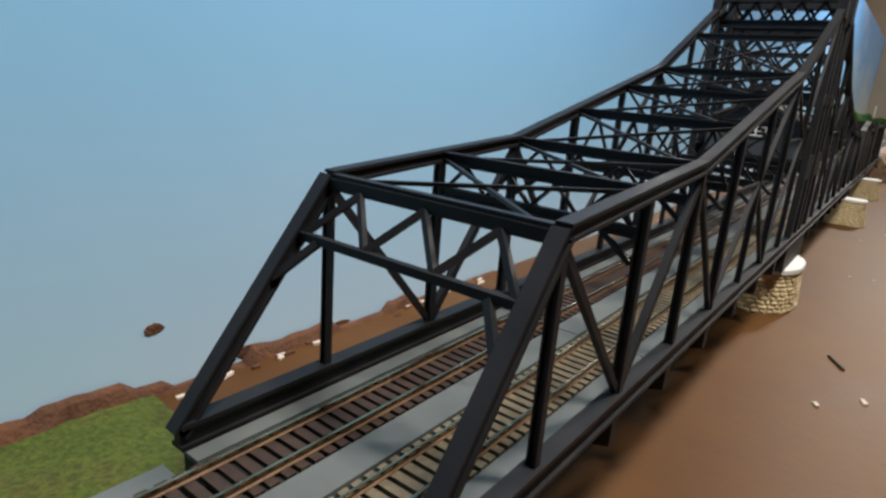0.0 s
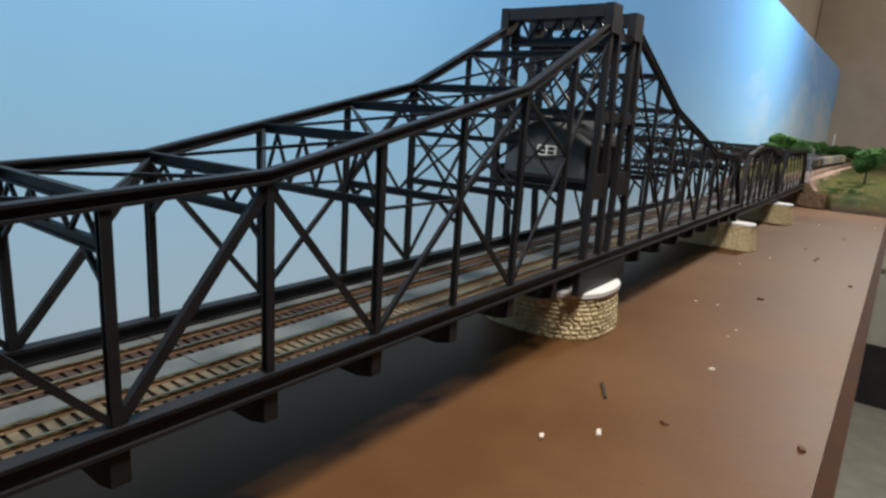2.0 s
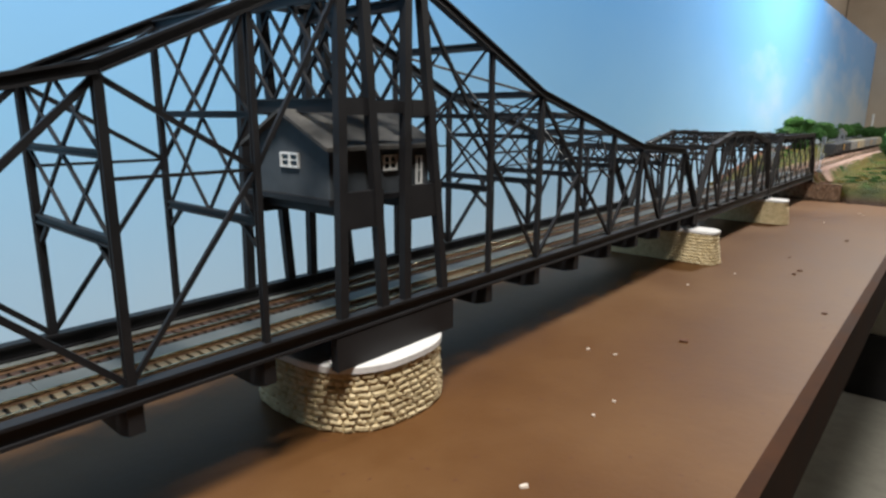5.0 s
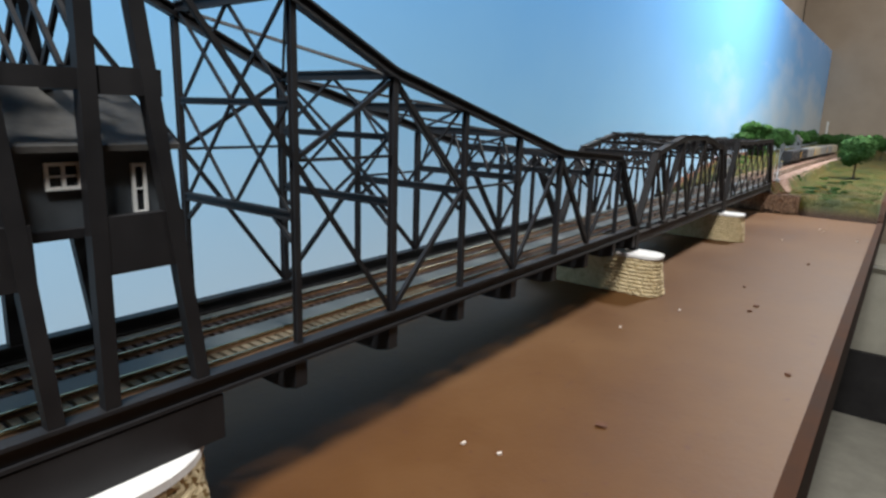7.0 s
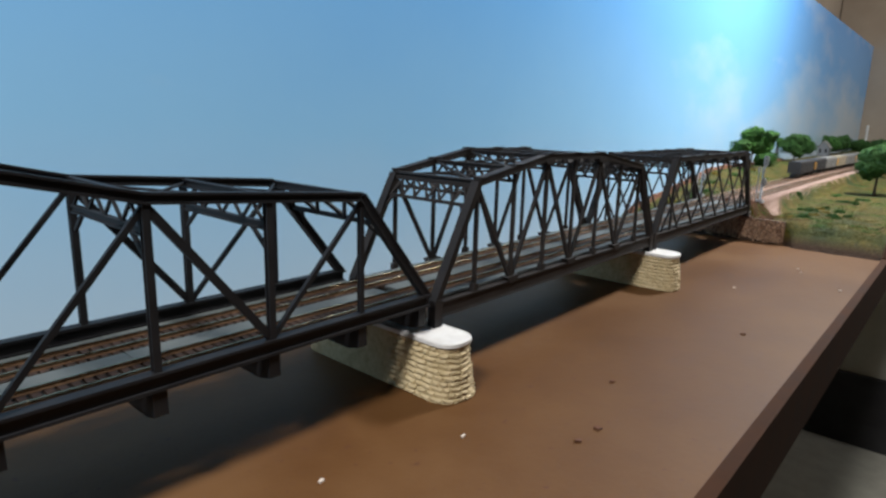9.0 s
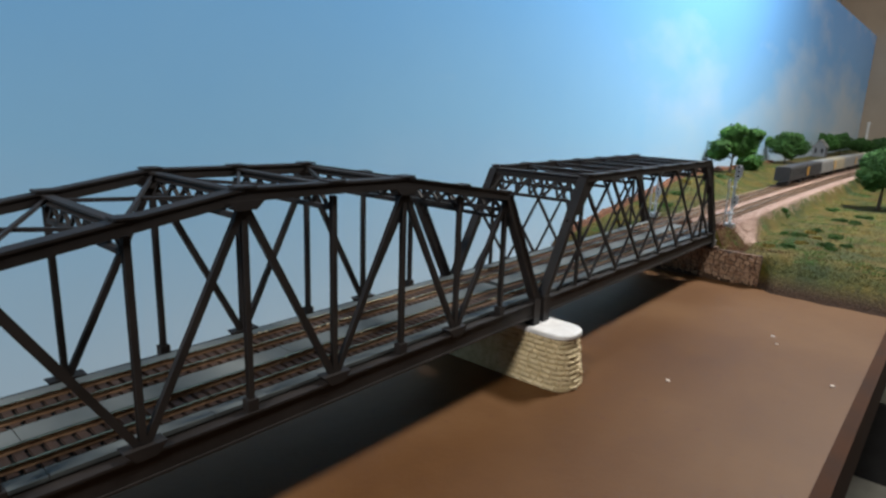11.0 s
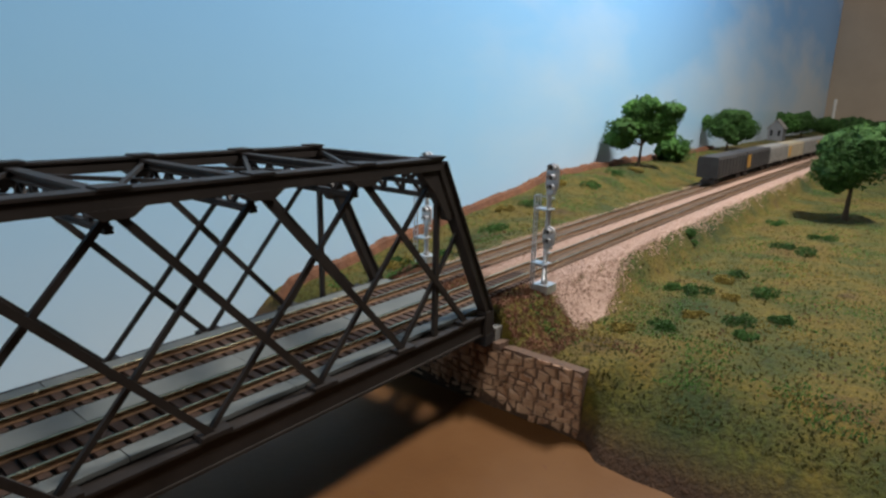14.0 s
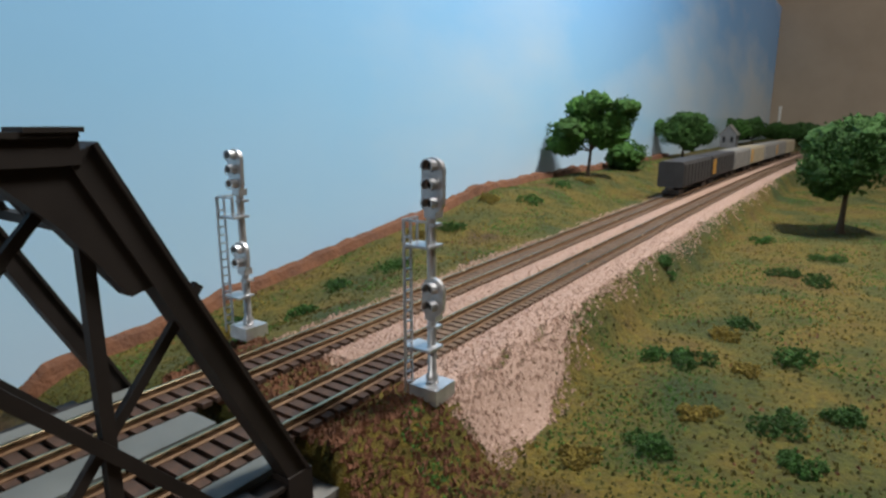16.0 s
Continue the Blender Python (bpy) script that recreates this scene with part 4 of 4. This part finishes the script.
# ---- signals ----
def signal(px, py, pz, label):
    x = y = z0 = 0.0
    t = thing("signal_mast", label, "signal", "silver signals")
    box_ = lambda *a: box(new_bm(), *[v + o for v, o in zip(a, (x, x, y, y, z0, z0))])
    part("base", box_(-3.5, 3.5, -3.5, 3.5, 0, 3.4), SILVER, t)
    part("mast", lathe(new_bm(), x, y, [(1.4, z0 + 3), (1.4, z0 + 5), (1.0, z0 + 5.4), (0.95, z0 + 47), (1.1, z0 + 47.2), (1.1, z0 + 49)], 10), SILVER, t, smooth=True)

    def head(zc, half, lamps):
        bm = new_bm()
        n = 20
        pts = []
        for i in range(n):
            a = 2 * math.pi * i / n
            c, s = math.cos(a), math.sin(a)
            pts.append((2.6 * c, (half - 2.6) * (1 if s > 0 else -1) + 2.6 * s))
        fr = [bm.verts.new(vec((x - 2.6, y - 2.0 + a, zc + b))) for a, b in pts]
        bk = [bm.verts.new(vec((x - 1.6, y - 2.0 + a, zc + b))) for a, b in pts]
        bm.faces.new(fr)
        bm.faces.new(bk[::-1])
        for i in range(n):
            bm.faces.new((fr[i], bk[i], bk[(i + 1) % n], fr[(i + 1) % n]))
        bmesh.ops.recalc_face_normals(bm, faces=bm.faces)
        plate = part("signal_head", bm, SILVER, t)
        for k in range(lamps):
            zl = zc + (lamps - 1) * 1.8 - 3.6 * k
            bm = new_bm()
            ring = lambda r, d, lift: [bm.verts.new(vec((x - 2.6 - d, y - 2.0 + r * math.cos(2 * math.pi * i / 12), zl + lift + r * math.sin(2 * math.pi * i / 12)))) for i in range(12)]
            a, b, c = ring(1.45, 0.0, 0), ring(1.4, 1.9, 0.2), ring(1.1, 1.9, 0.2)
            for p, q in ((a, b), (b, c)):
                for i in range(12):
                    if p is a and 7 <= i <= 10:
                        continue
                    bm.faces.new((p[i], p[(i + 1) % 12], q[(i + 1) % 12], q[i]))
            part("hood", bm, SILVER, plate)
            bm = new_bm()
            d = [bm.verts.new(vec((x - 2.75, y - 2.0 + 1.0 * math.cos(2 * math.pi * i / 12), zl + 1.0 * math.sin(2 * math.pi * i / 12)))) for i in range(12)]
            e = [bm.verts.new(vec((x - 2.5, y - 2.0 + 1.0 * math.cos(2 * math.pi * i / 12), zl + 1.0 * math.sin(2 * math.pi * i / 12)))) for i in range(12)]
            bm.faces.new(d)
            for i in range(12):
                bm.faces.new((d[i], e[i], e[(i + 1) % 12], d[(i + 1) % 12]))
            part("lens", bm, LENS_DARK, plate)
        part("bracket", box_(-2.0, 0.6, -2.4, 0.4, zc - z0 - half - 1.2, zc - z0 - half + 0.6), SILVER, t)
    head(z0 + 45.5, 5.4, 3)
    head(z0 + 23.0, 4.0, 2)
    for zp in (33.0, 11.5):
        part("platform", box_(-4.0, 1.0, -2.2, 4.4, zp, zp + 0.5), SILVER, t)
        part("arm", box_(-1.0, 1.6, -1.6, 0.8, zp + 4.0, zp + 4.6), SILVER, t)
    # ladder and hand rails
    lx, ly = -3.6, 3.4
    for d in (-1.1, 1.1):
        part("ladder_rail", box_(lx + d - 0.22, lx + d + 0.22, ly - 0.22, ly + 0.22, 2, 38.5), SILVER, t)
    for k in range(15):
        part("rung", box_(lx - 0.9, lx + 0.9, ly - 0.18, ly + 0.18, 4 + 2.2 * k, 4.36 + 2.2 * k), SILVER, t)
    for zp in (33.5,):
        for dx, dy in ((-3.8, 4.2), (0.8, 4.2), (-3.8, -1.6)):
            part("rail_post", box_(dx - 0.2, dx + 0.2, dy - 0.2, dy + 0.2, zp, zp + 5), SILVER, t)
        part("hand_rail", box_(-3.8, 0.8, 4.05, 4.4, zp + 4.7, zp + 5.1), SILVER, t)
        part("hand_rail", box_(-4.0, -3.6, -1.6, 4.2, zp + 4.7, zp + 5.1), SILVER, t)
    t.matrix_world = Matrix.Translation(vec((px, py, pz))) @ Matrix.Scale(1.23, 4)
    return t


signal(1586.0, -12.0, -4.6, "tall silver two-head signal with ladder beside the tracks")
signal(1589.0, 66.0, -4.8, "tall silver two-head signal with ladder behind the tracks")


# ---- trees and bushes ----
def blob(bm, c, r, rnd, seed):
    m = Matrix.Translation(Vector(c)) @ Matrix.Diagonal((r, r, r * 0.85, 1))
    made = bmesh.ops.create_icosphere(bm, subdivisions=3, radius=1.0, matrix=m)
    for v in made["verts"]:
        d = (v.co - Vector(c))
        v.co = Vector(c) + d * (1 + 0.5 * noise.noise(v.co * (2.4 / r) + Vector((seed, 0, 0))) + 0.25 * noise.noise(v.co * (7 / r)) + 0.1 * (rnd.random() - 0.5))


def leaf_clumps(bm, c, radii, n, size, rnd):
    """Many small crumpled flakes filling an ellipsoid's outer layer."""
    for _ in range(n):
        while True:
            d = Vector((rnd.uniform(-1, 1), rnd.uniform(-1, 1), rnd.uniform(-1, 1)))
            if 0.1 < d.length < 1:
                break
        d = d.normalized() * (0.62 + 0.45 * rnd.random())
        k = 1 + 0.3 * noise.noise(d * 2.3 + Vector(c) * 0.01)
        p = Vector(c) + Vector((d.x * radii[0], d.y * radii[1], d.z * radii[2])) * k
        s = size * (0.6 + 0.8 * rnd.random())
        ax = Vector((rnd.gauss(0, 1), rnd.gauss(0, 1), rnd.gauss(0, 1))).normalized()
        q = ax.orthogonal().normalized()
        r = ax.cross(q)
        v = [bm.verts.new(vec(p + e)) for e in (q * s, r * s * 0.9, -q * s * 0.8, -r * s, ax * s * 0.7)]
        for i in range(4):
            bm.faces.new((v[i], v[(i + 1) % 4], v[4]))
        bm.faces.new((v[3], v[2], v[1], v[0]))


def tree(x, y, h, crowns, label, mat, seed, stem=2.0, n=900):
    t = thing("tree", label, "tree", "model trees on the bank")
    z0 = land_z(x, y) - 1
    rnd = random.Random(seed)
    bm = new_bm()
    top = Vector((x, y, z0 + h * 0.62))
    base = Vector((x, y, z0))
    prev = None
    for k in range(6):
        f = k / 5
        c = base.lerp(top, f) + Vector((1.2 * math.sin(f * 4 + seed), 0.8 * math.cos(f * 3), 0))
        r = stem * (1.35 if k == 0 else 1 - 0.6 * f)
        ring = [bm.verts.new(vec((c.x + r * math.cos(a), c.y + r * math.sin(a), c.z))) for a in [2 * math.pi * i / 8 for i in range(8)]]
        if prev:
            for i in range(8):
                bm.faces.new((prev[i], prev[(i + 1) % 8], ring[(i + 1) % 8], ring[i]))
        prev = ring
    for dx, dy, dz, rx, rz in crowns:
        sweep(bm, base.lerp(top, 0.55), (x + dx, y + dy, z0 + dz), rect(stem * 0.6, stem * 0.6), (0, 1, 0))
    part("trunk", bm, BARK, t)
    bm = new_bm()
    for dx, dy, dz, rx, rz in crowns:
        for _ in range(7):
            d = Vector((rnd.gauss(0, 0.45), rnd.gauss(0, 0.45), rnd.gauss(0, 0.42)))
            blob(bm, tuple(vec((x + dx + d.x * rx * 0.75, y + dy + d.y * rx * 0.75, z0 + dz + d.z * rz * 0.75))), rx * rnd.uniform(0.38, 0.6) * MM, rnd, seed + rnd.random() * 9)
        leaf_clumps(bm, (x + dx, y + dy, z0 + dz), (rx * 0.95, rx * 0.95, rz * 0.95), int(n * rx / 14), 1.25, rnd)
    part("crown", bm, mat, t)
    return t


tree(2030, -92, 88, [(0, 0, 62, 32, 28), (-9, 12, 50, 23, 18), (10, -12, 75, 20, 16)], "round dark green foam tree on the grassy bank", LEAF_DARK, 2, 2.6, 1500)
tree(2043, 122, 74, [(-13, 17, 42, 21, 17), (-3, 4, 64, 19, 16), (17, -23, 63, 17, 14), (3, -6, 46, 19, 15), (-16, 20, 32, 15, 11), (14, -18, 50, 15, 12)], "bright green foam tree with a spreading uneven crown", LEAF, 5, 2.0, 1100)
tree(2424, 122, 62, [(-8, 11, 40, 28, 21), (14, -18, 38, 26, 19), (2, 0, 54, 23, 15)], "dark green foam tree behind the train", LEAF_DARK, 8, 2.0, 1000)
tree(2163, 122, 32, [(0, 0, 17, 23, 16)], "low bright green foam bush tree", LEAF, 11, 1.6, 700)
tree(3050, 112, 58, [(0, 0, 34, 40, 24), (-30, 36, 34, 30, 20), (36, -48, 32, 36, 20)], "wide dark green foam tree at the far end", LEAF_DARK, 13, 1.8, 900)
tree(3300, 20, 58, [(0, 0, 36, 42, 22), (34, -46, 34, 36, 18)], "dark green foam tree at the far end", LEAF_DARK, 17, 1.8, 800)
tree(3060, -105, 76, [(0, 0, 56, 40, 26)], "dark green foam tree at the far end of the bank", LEAF_DARK, 19, 1.8, 800)


def bush(x, y, r, mat, seed, label):
    rnd = random.Random(seed)
    bm = new_bm()
    for _ in range(5):
        c = (x + rnd.uniform(-r, r) * 0.7, y + rnd.uniform(-r, r) * 0.7)
        leaf_clumps(bm, (c[0], c[1], land_z(*c) + r * 0.12), (r * rnd.uniform(0.4, 0.8), r * rnd.uniform(0.3, 0.6), r * 0.3), 90, 0.7, rnd)
    return solid("bush", bm, mat, label, "bush", "low foam bushes")


GREEN, YELLOW = "low clump of dark green foam on the turf", "low clump of yellow foam on the turf"
for i, (x, y, r) in enumerate(((1625, -59, 8), (1651, -86, 9), (1686, -47, 8), (1687, -57, 9), (1715, -85, 11), (1793, -22, 8), (1845, -85, 12), (1960, -46, 10), (1857, -70, 9), (1632, -95, 6), (1674, -102, 8),
                               (1745, -62, 7), (1915, -88, 10), (1675, 108, 8), (1706, 100, 10), (1790, 114, 11), (1880, 106, 10), (1625, 118, 9), (1636, 92, 8), (1955, 112, 11))):
    bush(x, y, r, BUSH, 40 + i, GREEN)
for i, (x, y, r) in enumerate(((1728, -60, 8), (1648, -66, 6), (1606, -44, 5), (1860, 130, 10), (1760, 126, 9), (1620, 116, 9), (2000, 112, 10), (1694, -72, 6))):
    bush(x, y, r, BUSH_YELLOW, 80 + i, YELLOW)


def scatter(name, label, mat, n, region, size, seed, keep, lift=0.0):
    """Loose crumbs lying on the bank, one mesh."""
    rnd = random.Random(seed)
    verts, faces = [], []
    x0, x1, y0, y1 = region
    while n:
        x = x0 + (x1 - x0) * rnd.random() ** 1.6
        y = rnd.uniform(y0, y1)
        if not keep(x, y, rnd):
            n -= 1
            continue
        s = size * (0.5 + rnd.random())
        z = land_z(x, y) + s * 0.35 + lift
        k = len(verts)
        a = rnd.random() * 6.3
        for i in range(3):
            verts.append(vec((x + s * math.cos(a + 2.1 * i), y + s * math.sin(a + 2.1 * i) * 0.8, z - s * 0.5)))
        verts.append(vec((x + s * rnd.uniform(-0.5, 0.5), y + s * rnd.uniform(-0.5, 0.5), z + s * rnd.uniform(0.3, 0.9))))
        faces += [(k, k + 1, k + 3), (k + 1, k + 2, k + 3), (k + 2, k, k + 3)]
        n -= 1
    me = bpy.data.meshes.new(name)
    me.from_pydata(verts, [], faces)
    me.materials.append(mat)
    return tagged(new(name, me), label, "scatter", kind="stuff")


def shoulder(x):
    """How far the near edge of the ballast lies from the middle of the tracks."""
    return 40.0 + 15.0 * math.exp(-((x - 1612.0) / 46.0) ** 2)


def on_bed(x, y, rnd):
    d = y - (MID + bend(x))
    e = 6 * noise.noise(Vector((x * 0.04, y * 0.04, 1.0))) + rnd.gauss(0, 2.4)
    return 1586 + 12 * noise.noise(Vector((y * 0.06, 0, 2))) < x and -(shoulder(x) + e) < d < 30 + e


def on_turf(x, y, rnd):
    d = y - (MID + bend(x))
    return x > 1554 and (d < -shoulder(x) + 4 or d > 36 or x < 1582) and not (x < 1572 and -14 < y < 60)


def ballast_bed():
    bm = new_bm()
    prev = None
    for x in steps(1590, 3500, 450):
        c = MID + bend(x)
        a = c - shoulder(x) + 3.5 * noise.noise(Vector((x * 0.05, 0, 1.0)))
        b = c + 29 + 3.0 * noise.noise(Vector((x * 0.05, 9, 1.0)))
        ring = [bm.verts.new(vec((x, y, land_z(x, y) + (0.45 if 0 < i < 18 else -0.5)))) for i, y in enumerate(steps(a, b, 18))]
        if prev:
            for i in range(18):
                bm.faces.new((prev[i], ring[i], ring[i + 1], prev[i + 1]))
        prev = ring
    return solid("ground_ballast_bed", bm, GRAVEL, "bed of fine pink ballast under the tracks", kind="structure", smooth=True)


ballast_bed()
scatter("ballast", "loose pink ballast stones around the tracks", GRAVEL, 95000, (1570, 2300, -60, 95), 0.8, 3, on_bed)
scatter("turf_crumbs", "fine mixed turf crumbs on the bank", TUFT, 22000, (1554, 2400, -154, 145), 0.75, 5, on_turf)
scatter("brown_crumbs", "dark brown earth crumbs by the bridge end", EARTH, 6000, (1550, 1588, -36, 80), 0.9, 7, lambda x, y, r: x > 1552)
scatter("umber_crumbs", "brown earth crumbs in patches on the bank", EARTH, 5000, (1580, 2300, -154, 145), 0.8, 12, lambda x, y, r: on_turf(x, y, r) and noise.noise(Vector((x * 0.04, y * 0.04, 9))) > 0.2)
scatter("straw_crumbs", "straw coloured turf crumbs in patches on the bank", BUSH_YELLOW, 22000, (1580, 2300, -154, 145), 0.75, 14, lambda x, y, r: on_turf(x, y, r) and noise.noise(Vector((x * 0.036, y * 0.036, 19))) > 0.22)
scatter("green_crumbs", "dark green turf crumbs on the bank", LEAF, 60000, (1570, 2400, -154, 145), 0.6, 8, lambda x, y, r: on_turf(x, y, r) and noise.noise(Vector((x * 0.03, y * 0.03, 4))) + 0.25 * r.gauss(0, 1) * 0.4 > 0.16)


# ---- train ----
def wagon(x, length, mat, stripe, label):
    t = thing("freight_wagon", label, "wagon", "freight train on the far track")
    yc = lambda q: (RAILS[2] + RAILS[3]) / 2 + bend(q)
    full = length * 1.16
    ang = math.atan2(yc(x + full) - yc(x), full)
    m = Matrix.Translation(vec((x + full / 2, yc(x + full / 2), 0))) @ Matrix.Rotation(ang, 4, "Z") @ Matrix.Scale(1.16, 4)
    t.matrix_world = m
    L = length / 2 - 2
    bm = new_bm()
    prof = [(-9.2, 7), (9.2, 7), (9.6, 9), (9.6, 24), (8.4, 26.5), (-8.4, 26.5), (-9.6, 24), (-9.6, 9)]
    sweep(bm, (-L, 0, 0), (L, 0, 0), prof)
    part("body", bm, mat, t)
    for k in range(9):
        xx = -L + 4 + (2 * L - 8) * k / 8
        part("rib", box(new_bm(), xx - 0.6, xx + 0.6, -10.1, 10.1, 8, 24), mat, t)
    if stripe:
        part("panel", box(new_bm(), -L + 1, -L + 12, -10.0, 10.0, 10, 23), CAR_YELLOW, t, "yellow end panel")
    part("sill", box(new_bm(), -L - 1, L + 1, -3, 3, 4.5, 6.9), CAR_DARK, t)
    for s in (-1, 1):
        b = part("bogie", box(new_bm(), s * (L - 12) - 8, s * (L - 12) + 8, -6.5, 6.5, 1.6, 4.4), CAR_DARK, t)
        for dx in (-5, 5):
            for y in (-5.0, 5.0):
                bm = new_bm()
                ring = [[bm.verts.new(vec((s * (L - 12) + dx + 2.9 * math.cos(a), y + e, 2.9 + 2.9 * math.sin(a)))) for a in [2 * math.pi * i / 14 for i in range(14)]] for e in (-0.7, 0.7)]
                bm.faces.new(ring[0])
                bm.faces.new(ring[1][::-1])
                for i in range(14):
                    bm.faces.new((ring[0][i], ring[1][i], ring[1][(i + 1) % 14], ring[0][(i + 1) % 14]))
                part("wheel", bm, CAR_DARK, b)
    part("coupler", box(new_bm(), -L - 3, -L - 1, -1, 1, 4.6, 6.4), CAR_DARK, t)
    return t


x = 2024.0
for i, (length, mat, stripe, label) in enumerate(((104, CAR_DARK, False, "dark grey freight wagon at the tail of the train"), (104, CAR_DARK, True, "dark grey freight wagon with a yellow panel"),
                                                  (98, CAR_GREY, False, "grey ribbed freight wagon"), (98, CAR_TAN, True, "tan freight wagon with a yellow panel"),
                                                  (98, CAR_GREY, False, "grey ribbed freight wagon"), (98, CAR_GREY, True, "grey freight wagon with a yellow panel"), (98, CAR_TAN, False, "tan ribbed freight wagon"))):
    wagon(x, length, mat, stripe, label)
    x += length * 1.16 + 1


# ---- small things on the river ----
def chip(x, y, lx, ly, lz, turn, mat, label, name="debris_chip"):
    bm = box(new_bm(), -lx / 2, lx / 2, -ly / 2, ly / 2, 0, lz)
    for v in bm.verts:
        v.co += Vector((random.uniform(-1, 1), random.uniform(-1, 1), random.uniform(0, 1))) * 0.12 * min(lx, ly) * MM
    ob = solid(name, bm, mat, label, "debris", "loose bits on the river")
    ob.matrix_world = Matrix.Translation(vec((x, y, ZW))) @ Matrix.Rotation(radians(turn), 4, "Z")
    return ob


random.seed(21)
PALE = "tiny pale chip lying on the brown river"
DARKB = "tiny dark crumb lying on the brown river"
for x, y, a, b in ((371, -56, 4, 1.8), (392, -74, 5.5, 2), (511, -94, 3, 1.8), (654, -47, 2.2, 1.4), (657, -63, 2, 1.4), (600, -89, 1.8, 1.2), (580, -88, 1.6, 1.2), (909, -61, 2.4, 1.3), (842, -42, 2.4, 1.5), (1414, -98, 2.8, 1.8), (1399, -104, 2, 1.4), (1285, -72, 2.2, 1.4), (1348, -145, 2.4, 1.6)):
    chip(x, y, a, b, 0.9, random.uniform(0, 180), CHIP, PALE)
for x, y, a, b in ((423, -94, 3.4, 1.8), (443, -149, 4, 2.2), (1015, -84, 2.6, 2.0), (960, -103, 3.2, 2.6), (1156, -115, 3.2, 2.0), (707, -86, 5.0, 3.0), (943, -102, 3.0, 2.0), (830, -143, 3, 2)):
    chip(x, y, a, b, 1.1, random.uniform(0, 180), EARTH, DARKB)
chip(436, -58, 18, 1.5, 1.2, 28, DECK_DARK, "thin dark plastic strip lying on the river", "plastic_strip")
for x, z, a, b in ((164, -21, 4.2, 2.4), (210, -45, 7, 3.6), (266, -48, 9, 2)):
    bm = new_bm()
    pts = [(a * (0.8 + 0.4 * random.random()) * math.cos(2 * math.pi * i / 9), b * (0.7 + 0.5 * random.random()) * math.sin(2 * math.pi * i / 9)) for i in range(9)]
    f = [bm.verts.new(vec((x + p, BACK_Y - 0.5, z + q))) for p, q in pts]
    g = [bm.verts.new(vec((x + p, BACK_Y + 0.5, z + q))) for p, q in pts]
    bm.faces.new(f)
    for i in range(9):
        bm.faces.new((f[i], g[i], g[(i + 1) % 9], f[(i + 1) % 9]))
    solid("torn_patch", bm, EARTH, "small brown torn spot on the sky board", "torn patch")
for i in range(16):
    x = random.uniform(150, 420)
    chip(x, BACK_Y - 5 - 6 * random.random(), random.uniform(3, 8), 1.8, random.uniform(0.5, 1.6), random.uniform(-20, 20), CHIP if i % 3 else EARTH, "torn pale plaster bit at the foot of the sky board", "plaster_bit")


# ---- far end ----
def card_house(x, y, w, d, h, label):
    t = thing("model_house", label, "house")
    z0 = land_z(x, y) - 1
    bm = new_bm()
    prof = [(-d / 2, 0), (d / 2, 0), (d / 2, h * 0.6), (0, h), (-d / 2, h * 0.6)]
    a = [bm.verts.new(vec((x - w / 2, y + p, z0 + q))) for p, q in prof]
    b = [bm.verts.new(vec((x + w / 2, y + p, z0 + q))) for p, q in prof]
    bm.faces.new(a)
    bm.faces.new(b[::-1])
    for i in range(5):
        bm.faces.new((a[i], b[i], b[(i + 1) % 5], a[(i + 1) % 5]))
    part("wall", bm, HOUSE, t)
    for s in (-1, 1):
        bm = sweep(new_bm(), (x - w / 2 - 2, 0, 0), (x + w / 2 + 2, 0, 0), [(y, z0 + h + 0.2), (y, z0 + h + 1.4), (y + s * (d / 2 + 3), z0 + h * 0.6 - 1.2), (y + s * (d / 2 + 3), z0 + h * 0.6 - 2.4)])
        part("roof", bm, CAR_GREY, t)
    for k in (-0.25, 0.25):
        part("window", box(new_bm(), x - w / 2 - 0.4, x - w / 2 + 0.2, y + d * k - 2.5, y + d * k + 2.5, z0 + h * 0.25, z0 + h * 0.5), GLASS_DARK, t)
    return t


card_house(2850, 130, 34, 30, 46, "grey gabled model house behind the train")
t = thing("white_post", "thin white post at the far end of the layout", "post")
part("shaft", lathe(new_bm(), 3650, 124, [(5, land_z(3650, 124) - 1), (4, 40), (4, 100), (5, 102), (4, 110)], 10), WHITE, t)
